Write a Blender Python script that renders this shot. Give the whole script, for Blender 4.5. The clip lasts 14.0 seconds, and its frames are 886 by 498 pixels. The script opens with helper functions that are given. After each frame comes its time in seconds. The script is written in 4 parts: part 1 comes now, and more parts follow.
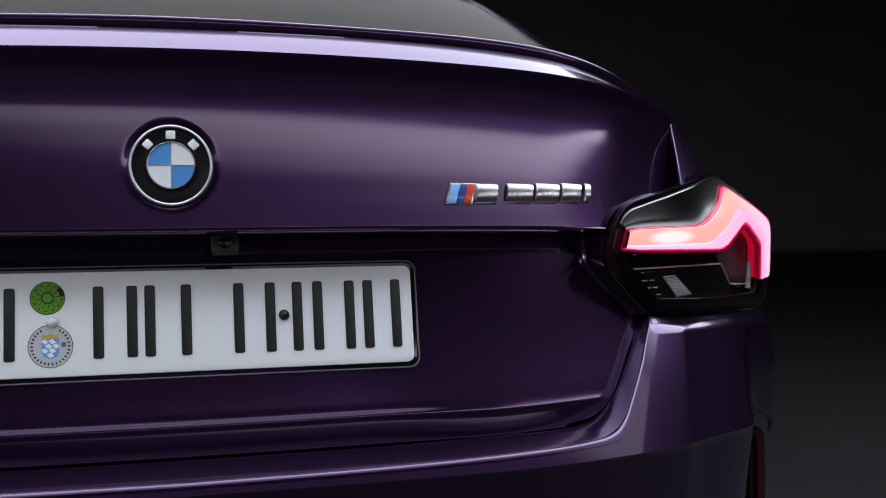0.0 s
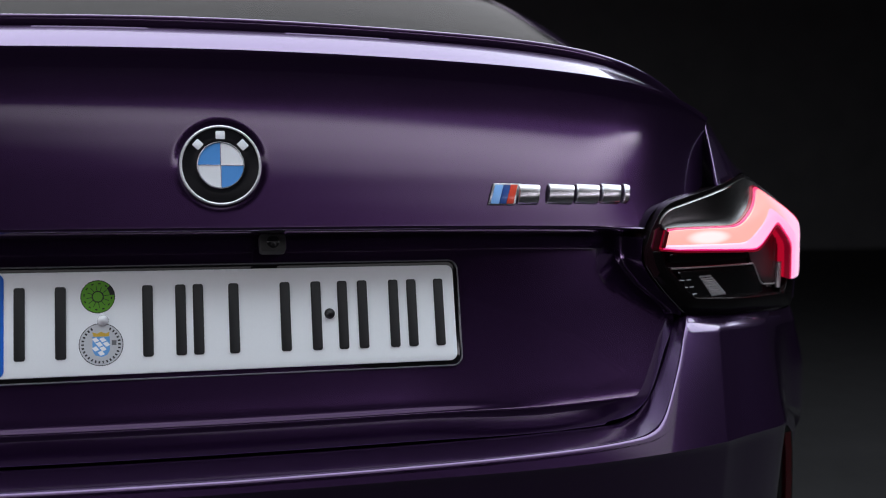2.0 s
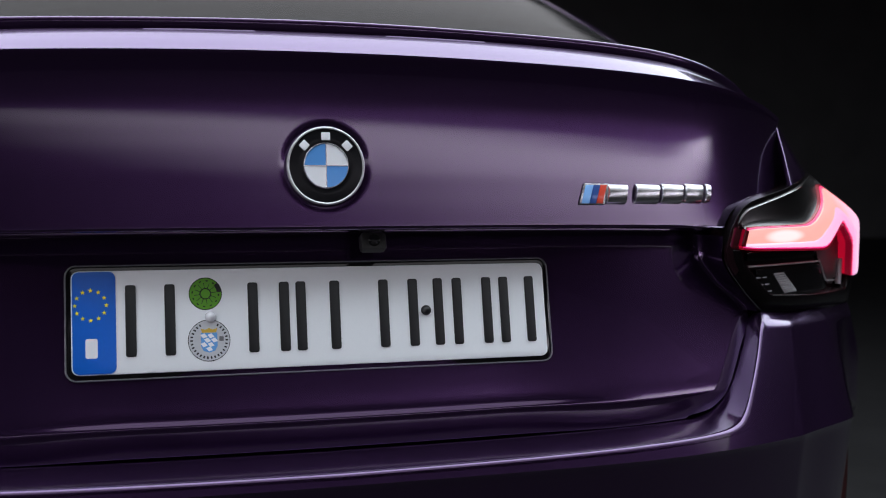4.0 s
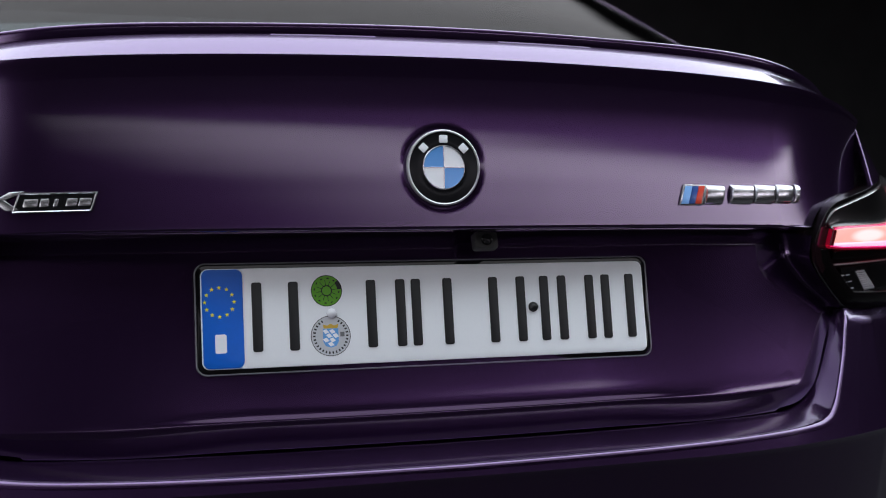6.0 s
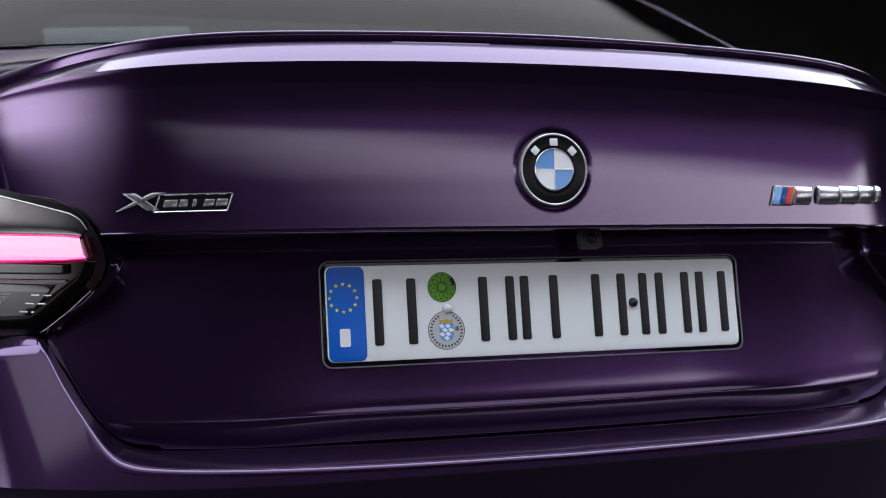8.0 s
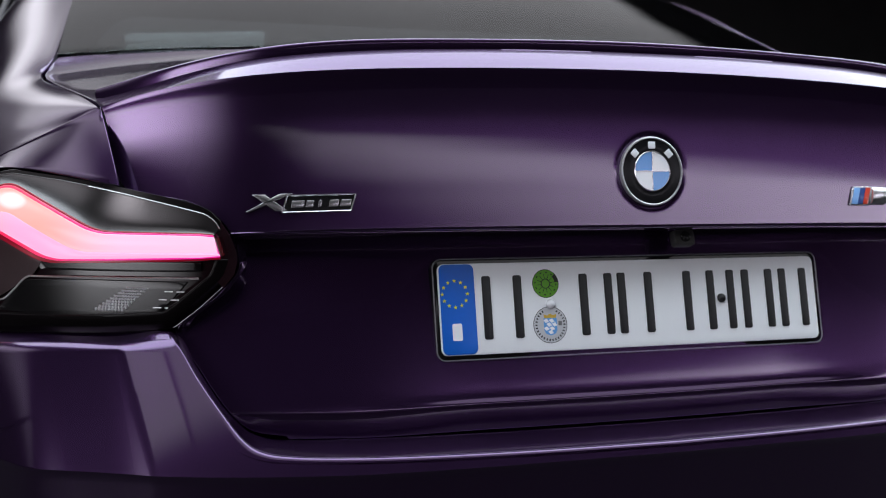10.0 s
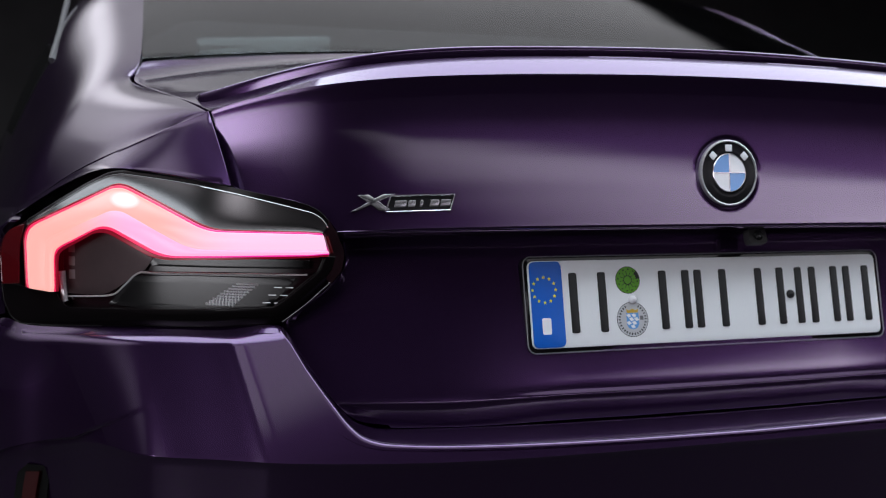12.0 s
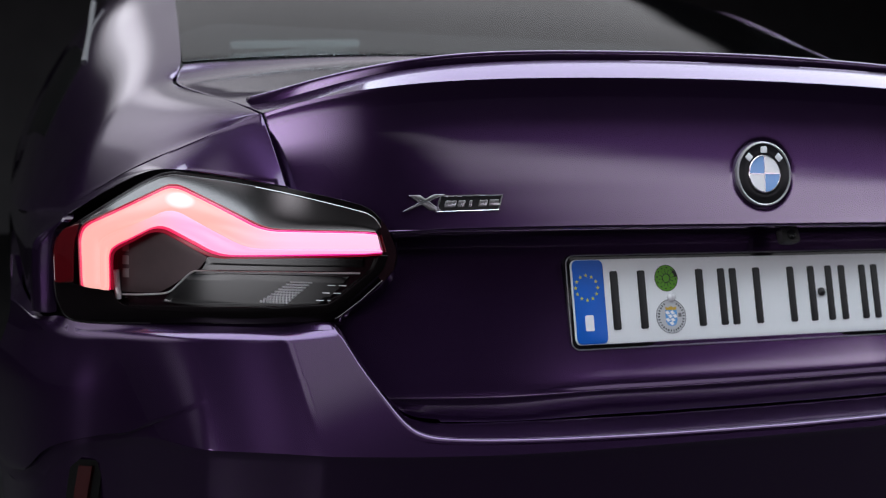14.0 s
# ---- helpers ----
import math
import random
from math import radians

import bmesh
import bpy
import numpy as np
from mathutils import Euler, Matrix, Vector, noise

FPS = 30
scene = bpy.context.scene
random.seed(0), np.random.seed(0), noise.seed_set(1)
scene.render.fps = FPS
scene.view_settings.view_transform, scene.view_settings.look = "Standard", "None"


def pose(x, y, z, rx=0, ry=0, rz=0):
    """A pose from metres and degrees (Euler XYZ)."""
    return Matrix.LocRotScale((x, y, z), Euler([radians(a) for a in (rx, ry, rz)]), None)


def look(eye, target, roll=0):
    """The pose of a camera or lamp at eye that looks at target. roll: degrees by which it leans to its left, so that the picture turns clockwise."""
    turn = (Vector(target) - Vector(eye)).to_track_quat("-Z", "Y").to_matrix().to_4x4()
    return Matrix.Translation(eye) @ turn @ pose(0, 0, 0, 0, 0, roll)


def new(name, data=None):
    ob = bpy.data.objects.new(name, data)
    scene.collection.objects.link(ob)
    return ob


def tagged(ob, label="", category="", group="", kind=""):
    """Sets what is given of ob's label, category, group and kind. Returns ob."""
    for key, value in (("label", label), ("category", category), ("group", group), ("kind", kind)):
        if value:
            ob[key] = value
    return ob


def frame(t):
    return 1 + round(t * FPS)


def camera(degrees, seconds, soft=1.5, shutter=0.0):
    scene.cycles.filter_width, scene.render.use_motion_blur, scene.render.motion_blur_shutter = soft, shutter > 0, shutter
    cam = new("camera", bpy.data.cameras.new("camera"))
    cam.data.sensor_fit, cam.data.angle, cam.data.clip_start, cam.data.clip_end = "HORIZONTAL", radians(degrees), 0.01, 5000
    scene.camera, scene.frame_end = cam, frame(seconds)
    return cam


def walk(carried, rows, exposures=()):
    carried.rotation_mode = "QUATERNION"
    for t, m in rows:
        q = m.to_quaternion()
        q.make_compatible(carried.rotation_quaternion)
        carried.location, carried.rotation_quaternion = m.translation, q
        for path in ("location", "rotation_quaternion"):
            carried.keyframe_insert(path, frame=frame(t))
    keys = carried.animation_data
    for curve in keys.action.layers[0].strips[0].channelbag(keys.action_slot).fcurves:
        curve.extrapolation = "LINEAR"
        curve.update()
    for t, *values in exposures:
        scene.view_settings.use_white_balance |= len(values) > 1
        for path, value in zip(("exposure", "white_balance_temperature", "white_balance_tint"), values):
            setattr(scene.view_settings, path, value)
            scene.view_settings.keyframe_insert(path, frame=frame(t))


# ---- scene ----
cam = camera(42.53, 14.0, soft=1.0)
cam.data.dof.use_dof, cam.data.dof.focus_distance, cam.data.dof.aperture_fstop = True, 1.26, 5.6
# seconds, eye x y z, yaw, pitch, roll
ROWS = [
    (0, -0.0455, -1.2196, 0.9489, -15.5860, -3.5278, -0.0089),
    (0.5, -0.0518, -1.2182, 0.9497, -15.6729, -3.5616, -0.0692),
    (1, -0.0622, -1.2184, 0.9503, -15.7156, -3.5862, -0.0928),
    (1.5, -0.0784, -1.2177, 0.9508, -15.7995, -3.6057, -0.1365),
    (2, -0.1009, -1.2170, 0.9516, -15.8689, -3.6367, -0.1543),
    (2.5, -0.1278, -1.2161, 0.9531, -16.0176, -3.7006, -0.1511),
    (3, -0.1598, -1.2135, 0.9552, -16.2380, -3.8063, -0.2384),
    (5.5, -0.3332, -1.2113, 0.9797, -17.2184, -4.8929, -0.5998),
    (6, -0.3708, -1.2122, 0.9800, -17.3510, -4.8962, -0.6516),
    (6.5, -0.4060, -1.2134, 0.9816, -17.4769, -4.9533, -0.6883),
    (7, -0.4440, -1.2162, 0.9840, -17.6054, -5.0521, -0.6970),
    (7.5, -0.4819, -1.2196, 0.9850, -17.8181, -5.0775, -0.7171),
    (8, -0.5220, -1.2247, 0.9850, -18.0036, -5.0536, -0.7371),
    (8.5, -0.5614, -1.2277, 0.9842, -18.2613, -4.9949, -0.6838),
    (11, -0.7578, -1.2402, 0.9881, -19.6109, -5.0966, -0.8423),
    (11.5, -0.7900, -1.2455, 0.9879, -19.7277, -5.0779, -0.8456),
    (12, -0.8250, -1.2491, 0.9881, -19.9601, -5.0596, -0.8477),
    (12.5, -0.8550, -1.2518, 0.9882, -20.2054, -5.0481, -0.8738),
    (13, -0.8818, -1.2544, 0.9887, -20.4606, -5.0490, -0.8761),
    (13.5, -0.8981, -1.2557, 0.9885, -20.6043, -5.0357, -0.8845),
    (14, -0.9084, -1.2558, 0.9881, -20.7588, -5.0188, -0.8808),
]
walk(cam, [(t, pose(x, y, z, 0, 0, yaw) @ pose(0, 0, 0, 90 + pitch) @ pose(0, 0, 0, 0, 0, -roll)) for t, x, y, z, yaw, pitch, roll in ROWS])

# ---- world and studio light ----
world = bpy.data.worlds.new("studio_dark")
world.use_nodes = True
scene.world = world
world.node_tree.nodes["Background"].inputs[0].default_value = (0.5, 0.5, 0.55, 1)
world.node_tree.nodes["Background"].inputs[1].default_value = 0.004


def softbox(name, eye, target, w, h, power, colour=(0.945, 0.935, 1.0), soft=(0.12, 0.12, 0.12, 0.12), roll=0):
    """A cloth-fronted studio lamp whose light falls off towards its left, right, lower and upper edge."""
    d = bpy.data.lights.new(name, "AREA")
    d.shape, d.size, d.size_y, d.energy, d.color = "RECTANGLE", w, h, power, colour
    d.use_nodes = True
    nt = d.node_tree
    em = nt.nodes["Emission"]
    uv = nt.nodes.new("ShaderNodeSeparateXYZ")
    nt.links.new(nt.nodes.new("ShaderNodeNewGeometry").outputs["Parametric"], uv.inputs[0])
    last = None
    for axis, lo, hi in (("X", soft[0], soft[1]), ("Y", soft[2], soft[3])):
        for a, b, c, e in ((0.0, lo, 0.0, 1.0), (1.0 - hi, 1.0, 1.0, 0.0)):
            r = nt.nodes.new("ShaderNodeMapRange")
            r.interpolation_type = "SMOOTHSTEP"
            for key, val in zip(("From Min", "From Max", "To Min", "To Max"), (a, b, c, e)):
                r.inputs[key].default_value = val
            nt.links.new(uv.outputs[axis], r.inputs["Value"])
            if last is None:
                last = r.outputs[0]
            else:
                mu = nt.nodes.new("ShaderNodeMath")
                mu.operation = "MULTIPLY"
                nt.links.new(last, mu.inputs[0])
                nt.links.new(r.outputs[0], mu.inputs[1])
                last = mu.outputs[0]
    nt.links.new(last, em.inputs["Strength"])
    ob = new(name, d)
    ob.matrix_world = look(eye, target, roll)
    return ob


softbox("overhead_softbox", (1.275, 0.12, 3.0), (1.275, 0.121, 0.0), 7.99, 3.65, 435, (0.83, 0.92, 1.0), soft=(0.01, 0.01, 0.25, 0.04))
softbox("overhead_tail_softbox", (1.36, -2.24, 3.02), (1.36, -2.239, 0.0), 7.82, 1.38, 31, soft=(0.012, 0.01, 0.26, 0.15))
softbox("front_overhead_softbox", (-0.7, 4.0, 3.3), (-0.7, 4.001, 0.0), 6.8, 4.0, 45, soft=(0.05, 0.05, 0.15, 0.2))
softbox("rear_softbox", (1.43, -3.87, 1.79), (-0.01, 0.49, 1.39), 11.4, 0.44, 90, (0.93, 0.88, 1.0), soft=(0.94, 0.09, 0.30, 0.70), roll=0.6)
softbox("side_softbox", (-3.55, -2.30, 1.32), (-0.60, 0.07, 1.02), 3.1, 2.3, 140, soft=(0.15, 0.80, 0.12, 0.60))
softbox("left_softbox", (-4.2, 0.9, 2.35), (-0.7, 0.2, 1.0), 3.0, 2.6, 34, soft=(0.3, 0.3, 0.80, 0.2))
softbox("left_high_softbox", (-2.98, -2.15, 3.02), (-2.98, -2.149, 0.0), 0.86, 1.5, 4.6, soft=(0.08, 0.03, 0.2, 0.2))
softbox("front_softbox", (-1.9, 5.2, 3.4), (-0.75, 0.3, 1.05), 1.4, 2.0, 10, soft=(0.40, 0.40, 0.40, 0.45))
softbox("front_left_softbox", (-3.0, 4.0, 3.4), (-1.0, 0.6, 1.0), 2.8, 2.6, 17, soft=(0.5, 0.4, 0.5, 0.5))


# ---- materials ----
def material(name, colour, rough=0.5, metal=0.0, coat=0.0, coat_rough=0.03, grain=0.0, grain_scale=60.0, bump=0.0, bump_scale=400.0,
             wear=0.0, spec=0.5, emission=None, strength=0.0, transmission=0.0, ior=1.45):
    m = bpy.data.materials.new(name)
    m.use_nodes = True
    nt = m.node_tree
    b = nt.nodes["Principled BSDF"]
    b.inputs["Base Color"].default_value = (*colour, 1)
    b.inputs["Roughness"].default_value = rough
    b.inputs["Metallic"].default_value = metal
    b.inputs["Coat Weight"].default_value = coat
    b.inputs["Coat Roughness"].default_value = coat_rough
    b.inputs["Coat IOR"].default_value = 1.53
    b.inputs["Specular IOR Level"].default_value = spec
    b.inputs["Transmission Weight"].default_value = transmission
    b.inputs["IOR"].default_value = ior
    if emission:
        b.inputs["Emission Color"].default_value = (*emission, 1)
        b.inputs["Emission Strength"].default_value = strength
    co = nt.nodes.new("ShaderNodeTexCoord")
    if grain:
        n = nt.nodes.new("ShaderNodeTexNoise")
        n.inputs["Scale"].default_value, n.inputs["Detail"].default_value = grain_scale, 6
        nt.links.new(co.outputs["Object"], n.inputs["Vector"])
        mix = nt.nodes.new("ShaderNodeMix")
        mix.data_type = "RGBA"
        mix.inputs["A"].default_value = (*[c * (1 - grain) for c in colour], 1)
        mix.inputs["B"].default_value = (*[min(1, c * (1 + grain)) for c in colour], 1)
        nt.links.new(n.outputs["Fac"], mix.inputs["Factor"])
        nt.links.new(mix.outputs["Result"], b.inputs["Base Color"])
    if wear:
        n2 = nt.nodes.new("ShaderNodeTexNoise")
        n2.inputs["Scale"].default_value, n2.inputs["Detail"].default_value = 7.0, 5
        nt.links.new(co.outputs["Object"], n2.inputs["Vector"])
        r = nt.nodes.new("ShaderNodeMapRange")
        r.inputs["To Min"].default_value, r.inputs["To Max"].default_value = max(0.0, rough - wear), rough + wear
        nt.links.new(n2.outputs["Fac"], r.inputs["Value"])
        nt.links.new(r.outputs["Result"], b.inputs["Roughness"])
    if bump:
        n3 = nt.nodes.new("ShaderNodeTexNoise")
        n3.inputs["Scale"].default_value, n3.inputs["Detail"].default_value = bump_scale, 3
        nt.links.new(co.outputs["Object"], n3.inputs["Vector"])
        bp = nt.nodes.new("ShaderNodeBump")
        bp.inputs["Strength"].default_value, bp.inputs["Distance"].default_value = bump, 0.001
        nt.links.new(n3.outputs["Fac"], bp.inputs["Height"])
        nt.links.new(bp.outputs["Normal"], b.inputs["Normal"])
    return m


PAINT = material("purple_metallic_paint", (0.057, 0.0240, 0.085), 0.20, 0.88, 1.0, 0.03, grain=0.12, grain_scale=900, wear=0.03)
BLACK_GLOSS = material("gloss_black_plastic", (0.008, 0.008, 0.009), 0.08, wear=0.03)
RING_BLACK = material("black_enamel", (0.006, 0.006, 0.007), 0.22, wear=0.03, spec=0.2)
CAMERA_GREY = material("dark_grey_plastic", (0.014, 0.0135, 0.0135), 0.5, bump=0.1)
GAP_BLACK = material("dark_seal_rubber", (0.004, 0.004, 0.004), 0.8, bump=0.1, spec=0.12)
BEZEL_METAL = material("satin_bezel_metal", (0.60, 0.60, 0.62), 0.40, 0.8, wear=0.03)
CHROME = material("satin_chrome", (0.70, 0.70, 0.72), 0.24, 1.0, wear=0.05)
TRIM_METAL = material("satin_trim_metal", (0.06, 0.06, 0.063), 0.45, 0.3, wear=0.05)
LAMP_BLACK = material("smoked_lamp_plastic", (0.012, 0.005, 0.007), 0.10, wear=0.03)
BEZEL_BLACK = material("satin_black_bezel", (0.004, 0.003, 0.0035), 0.22, wear=0.03, spec=0.12)
EDGE_METAL = material("bright_edge_metal", (0.34, 0.335, 0.34), 0.22, 1.0, wear=0.04)
PALE_BAR = material("frosted_reflector_bar", (0.17, 0.145, 0.15), 0.6, 0.0)
PALE_RIB = material("pale_rib_plastic", (0.42, 0.41, 0.42), 0.3, 0.2)
TRAY = material("dark_tray_plastic", (0.006, 0.0055, 0.006), 0.16, wear=0.05)
# The reddish tint puts the guides' red light into the chamber's grey.
LENS_RED_LIT = material("dark_lamp_reflector", (0.045, 0.027, 0.030), 0.35, 0.4, grain=0.3, grain_scale=40)
CLEAR_FACET = material("clear_prism_plastic", (0.72, 0.72, 0.75), 0.25, 0.3)
SMOKED_METAL = material("smoked_metallic_trim", (0.10, 0.095, 0.097), 0.25, 1.0, wear=0.03)
REFLECTOR_RED = material("dark_red_reflector", (0.026, 0.001, 0.0018), 0.25, spec=0.3)
RED_LENS = material("dark_red_lens", (0.065, 0.002, 0.004), 0.12, coat=1.0)


def led(name, x0, x1, a, b, strength, spot=None):
    """A light guide whose glow changes from colour a to colour b across the car between x0 and x1."""
    m = material(name, (0.4, 0.03, 0.04), 0.3, emission=a, strength=strength)
    nt = m.node_tree
    xyz = nt.nodes.new("ShaderNodeSeparateXYZ")
    nt.links.new(nt.nodes.new("ShaderNodeTexCoord").outputs["Object"], xyz.inputs[0])
    r = nt.nodes.new("ShaderNodeMapRange")
    r.interpolation_type = "SMOOTHSTEP"
    r.inputs["From Min"].default_value, r.inputs["From Max"].default_value = x0, x1
    nt.links.new(xyz.outputs["X"], r.inputs["Value"])
    mix = nt.nodes.new("ShaderNodeMix")
    mix.data_type = "RGBA"
    mix.inputs["A"].default_value, mix.inputs["B"].default_value = (*a, 1), (*b, 1)
    nt.links.new(r.outputs[0], mix.inputs["Factor"])
    glow = mix.outputs["Result"]
    if spot:
        px, pz, wide, high = spot
        q = [nt.nodes.new("ShaderNodeMath") for _ in range(6)]
        for n, op, v in zip(q, ("SUBTRACT", "SUBTRACT", "DIVIDE", "DIVIDE", "POWER", "POWER"), (px, pz, wide, high, 2.0, 2.0)):
            n.operation, n.inputs[1].default_value = op, v
        nt.links.new(xyz.outputs["X"], q[0].inputs[0])
        nt.links.new(xyz.outputs["Z"], q[1].inputs[0])
        for a, b in ((0, 2), (1, 3), (2, 4), (3, 5)):
            nt.links.new(q[a].outputs[0], q[b].inputs[0])
        add = nt.nodes.new("ShaderNodeMath")
        nt.links.new(q[4].outputs[0], add.inputs[0])
        nt.links.new(q[5].outputs[0], add.inputs[1])
        near = nt.nodes.new("ShaderNodeMapRange")
        near.interpolation_type = "SMOOTHSTEP"
        near.inputs["From Min"].default_value, near.inputs["From Max"].default_value = 0.2, 1.2
        near.inputs["To Min"].default_value, near.inputs["To Max"].default_value = 1.0, 0.0
        nt.links.new(add.outputs[0], near.inputs["Value"])
        white = nt.nodes.new("ShaderNodeMix")
        white.data_type = "RGBA"
        white.inputs["B"].default_value = (1.0, 0.95, 0.95, 1)
        nt.links.new(near.outputs[0], white.inputs["Factor"])
        nt.links.new(glow, white.inputs["A"])
        glow = white.outputs["Result"]
    nt.links.new(glow, nt.nodes["Principled BSDF"].inputs["Emission Color"])
    return m


PEACH, PINK, LILAC = (1.0, 0.50, 0.44), (0.97, 0.50, 0.82), (0.93, 0.66, 0.92)
LIGHT_LEFT = led("red_led_light_guide", -0.70, -0.60, PEACH, LILAC, 0.95, (-0.722, 0.9225, 0.016, 0.010))
INNER_LEFT = led("red_led_inner_guide", -0.79, -0.71, PEACH, PINK, 0.95)
LIGHT_RIGHT = led("red_led_guide", 0.72, 0.80, PEACH, LILAC, 0.95, (0.582, 0.8795, 0.040, 0.009))
INNER_RIGHT = led("red_led_inner", 0.60, 0.78, LILAC, PINK, 0.95)
RIM_LEFT = led("red_led_rim", -0.72, -0.60, (0.88, 0.010, 0.11), (0.85, 0.012, 0.36), 0.95)
RIM_RIGHT = led("red_led_edge", 0.66, 0.78, (0.88, 0.012, 0.22), (0.88, 0.012, 0.13), 0.95)
# Emission on these two stands in for red light spilling from the guides.
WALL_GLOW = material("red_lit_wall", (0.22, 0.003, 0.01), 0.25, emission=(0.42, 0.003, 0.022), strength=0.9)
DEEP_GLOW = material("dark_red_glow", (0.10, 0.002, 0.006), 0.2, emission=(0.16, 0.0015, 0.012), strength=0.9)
PLATE_WHITE = material("white_reflective_sheet", (0.79, 0.81, 0.84), 0.42, grain=0.02, grain_scale=500, bump=0.03)
RIM_GREY = material("grey_plastic_rim", (0.16, 0.16, 0.17), 0.3, 0.4)
PLATE_BLACK = material("black_plate_ink", (0.012, 0.012, 0.013), 0.4, bump=0.05)
PLATE_BLUE = material("blue_plate_band", (0.003, 0.105, 0.52), 0.35, grain=0.05, grain_scale=300)
STAR_YELLOW = material("yellow_plate_ink", (0.82, 0.68, 0.03), 0.45)
STICKER_GREEN = material("green_sticker", (0.10, 0.30, 0.02), 0.45, grain=0.1, grain_scale=200)
STICKER_GREY = material("grey_seal_ink", (0.50, 0.51, 0.54), 0.5, grain=0.06, grain_scale=300)
SEAL_BLUE = material("light_blue_seal_ink", (0.12, 0.33, 0.68), 0.5)
SEAL_GOLD = material("gold_seal_ink", (0.55, 0.36, 0.05), 0.5)
EMBLEM_BLUE = material("blue_enamel", (0.07, 0.26, 0.62), 0.25, coat=0.6)
EMBLEM_WHITE = material("white_enamel", (0.75, 0.76, 0.80), 0.25, coat=0.6)
STRIPE_LIGHT_BLUE = material("pale_blue_enamel", (0.20, 0.42, 0.80), 0.3, coat=0.5)
STRIPE_DARK_BLUE = material("dark_blue_enamel", (0.015, 0.06, 0.25), 0.3, coat=0.5)
STRIPE_RED = material("red_enamel", (0.62, 0.05, 0.02), 0.3, coat=0.5)
FLOOR = material("dark_studio_floor", (0.0105, 0.010, 0.0105), 0.5, grain=0.25, grain_scale=3, wear=0.1, bump=0.1, bump_scale=150, spec=0.25)
WALL = material("black_studio_drape", (0.10, 0.093, 0.097), 0.9, grain=0.3, grain_scale=2)
CEILING = material("studio_ceiling_cloth", (0.10, 0.10, 0.105), 0.9, grain=0.15, grain_scale=2)
INTERIOR = material("dark_cabin_fabric", (0.02, 0.02, 0.021), 0.8, grain=0.3, grain_scale=80)
STRIP_TEAL = material("pale_teal_strip", (0.30, 0.36, 0.37), 0.6, grain=0.1)
GLASS = material("tinted_rear_glass", (0.30, 0.32, 0.32), 0.02, transmission=1.0, ior=1.36)
SIDE_GLASS = material("dark_side_glass", (0.004, 0.004, 0.004), 0.2, spec=0.03, wear=0.05)
TYRE = material("tyre_rubber", (0.015, 0.015, 0.015), 0.75, bump=0.2)


# ---- helpers for shapes ----
def pchip(xs, ys):
    xs, ys = np.array(xs, float), np.array(ys, float)
    h = np.diff(xs)
    d = np.diff(ys) / h
    m = np.zeros_like(xs)
    m[0], m[-1] = d[0], d[-1]
    for i in range(1, len(xs) - 1):
        if d[i - 1] * d[i] > 0:
            w1, w2 = 2 * h[i] + h[i - 1], h[i] + 2 * h[i - 1]
            m[i] = (w1 + w2) / (w1 / d[i - 1] + w2 / d[i])

    def f(x):
        i = int(np.clip(np.searchsorted(xs, x) - 1, 0, len(xs) - 2))
        t = min(1.0, max(0.0, (x - xs[i]) / h[i]))
        return ((2 * t ** 3 - 3 * t * t + 1) * ys[i] + (t ** 3 - 2 * t * t + t) * h[i] * m[i]
                + (3 * t * t - 2 * t ** 3) * ys[i + 1] + (t ** 3 - t * t) * h[i] * m[i + 1])
    return f


def sm(t):
    t = min(1.0, max(0.0, t))
    return t * t * (3 - 2 * t)


def lerp(a, b, t):
    return a + (b - a) * t


def spline(pts, n, closed=False):
    """Catmull-Rom samples through control points of any dimension."""
    p = [np.array(q, float) for q in pts]
    k = len(p)
    out = []
    spans = k if closed else k - 1
    for j in range(n):
        s = j * spans / (n if closed else n - 1)
        i = min(int(s), spans - 1)
        t = s - i
        if closed:
            a, b, c, d = p[(i - 1) % k], p[i % k], p[(i + 1) % k], p[(i + 2) % k]
        else:
            b, c = p[i], p[i + 1]
            a = p[i - 1] if i > 0 else 2 * b - c
            d = p[i + 2] if i + 2 < k else 2 * c - b
        out.append(0.5 * (2 * b + (c - a) * t + (2 * a - 5 * b + 4 * c - d) * t * t + (3 * b - a - 3 * c + d) * t ** 3))
    return out


def grid(rows, bm=None, close=False):
    bm = bm or bmesh.new()
    vs = [[bm.verts.new(p) for p in r] for r in rows]
    for a, b in zip(vs, vs[1:]):
        n = len(a)
        for i in range(n if close else n - 1):
            j = (i + 1) % n
            bm.faces.new((a[i], a[j], b[j], b[i]))
    return bm


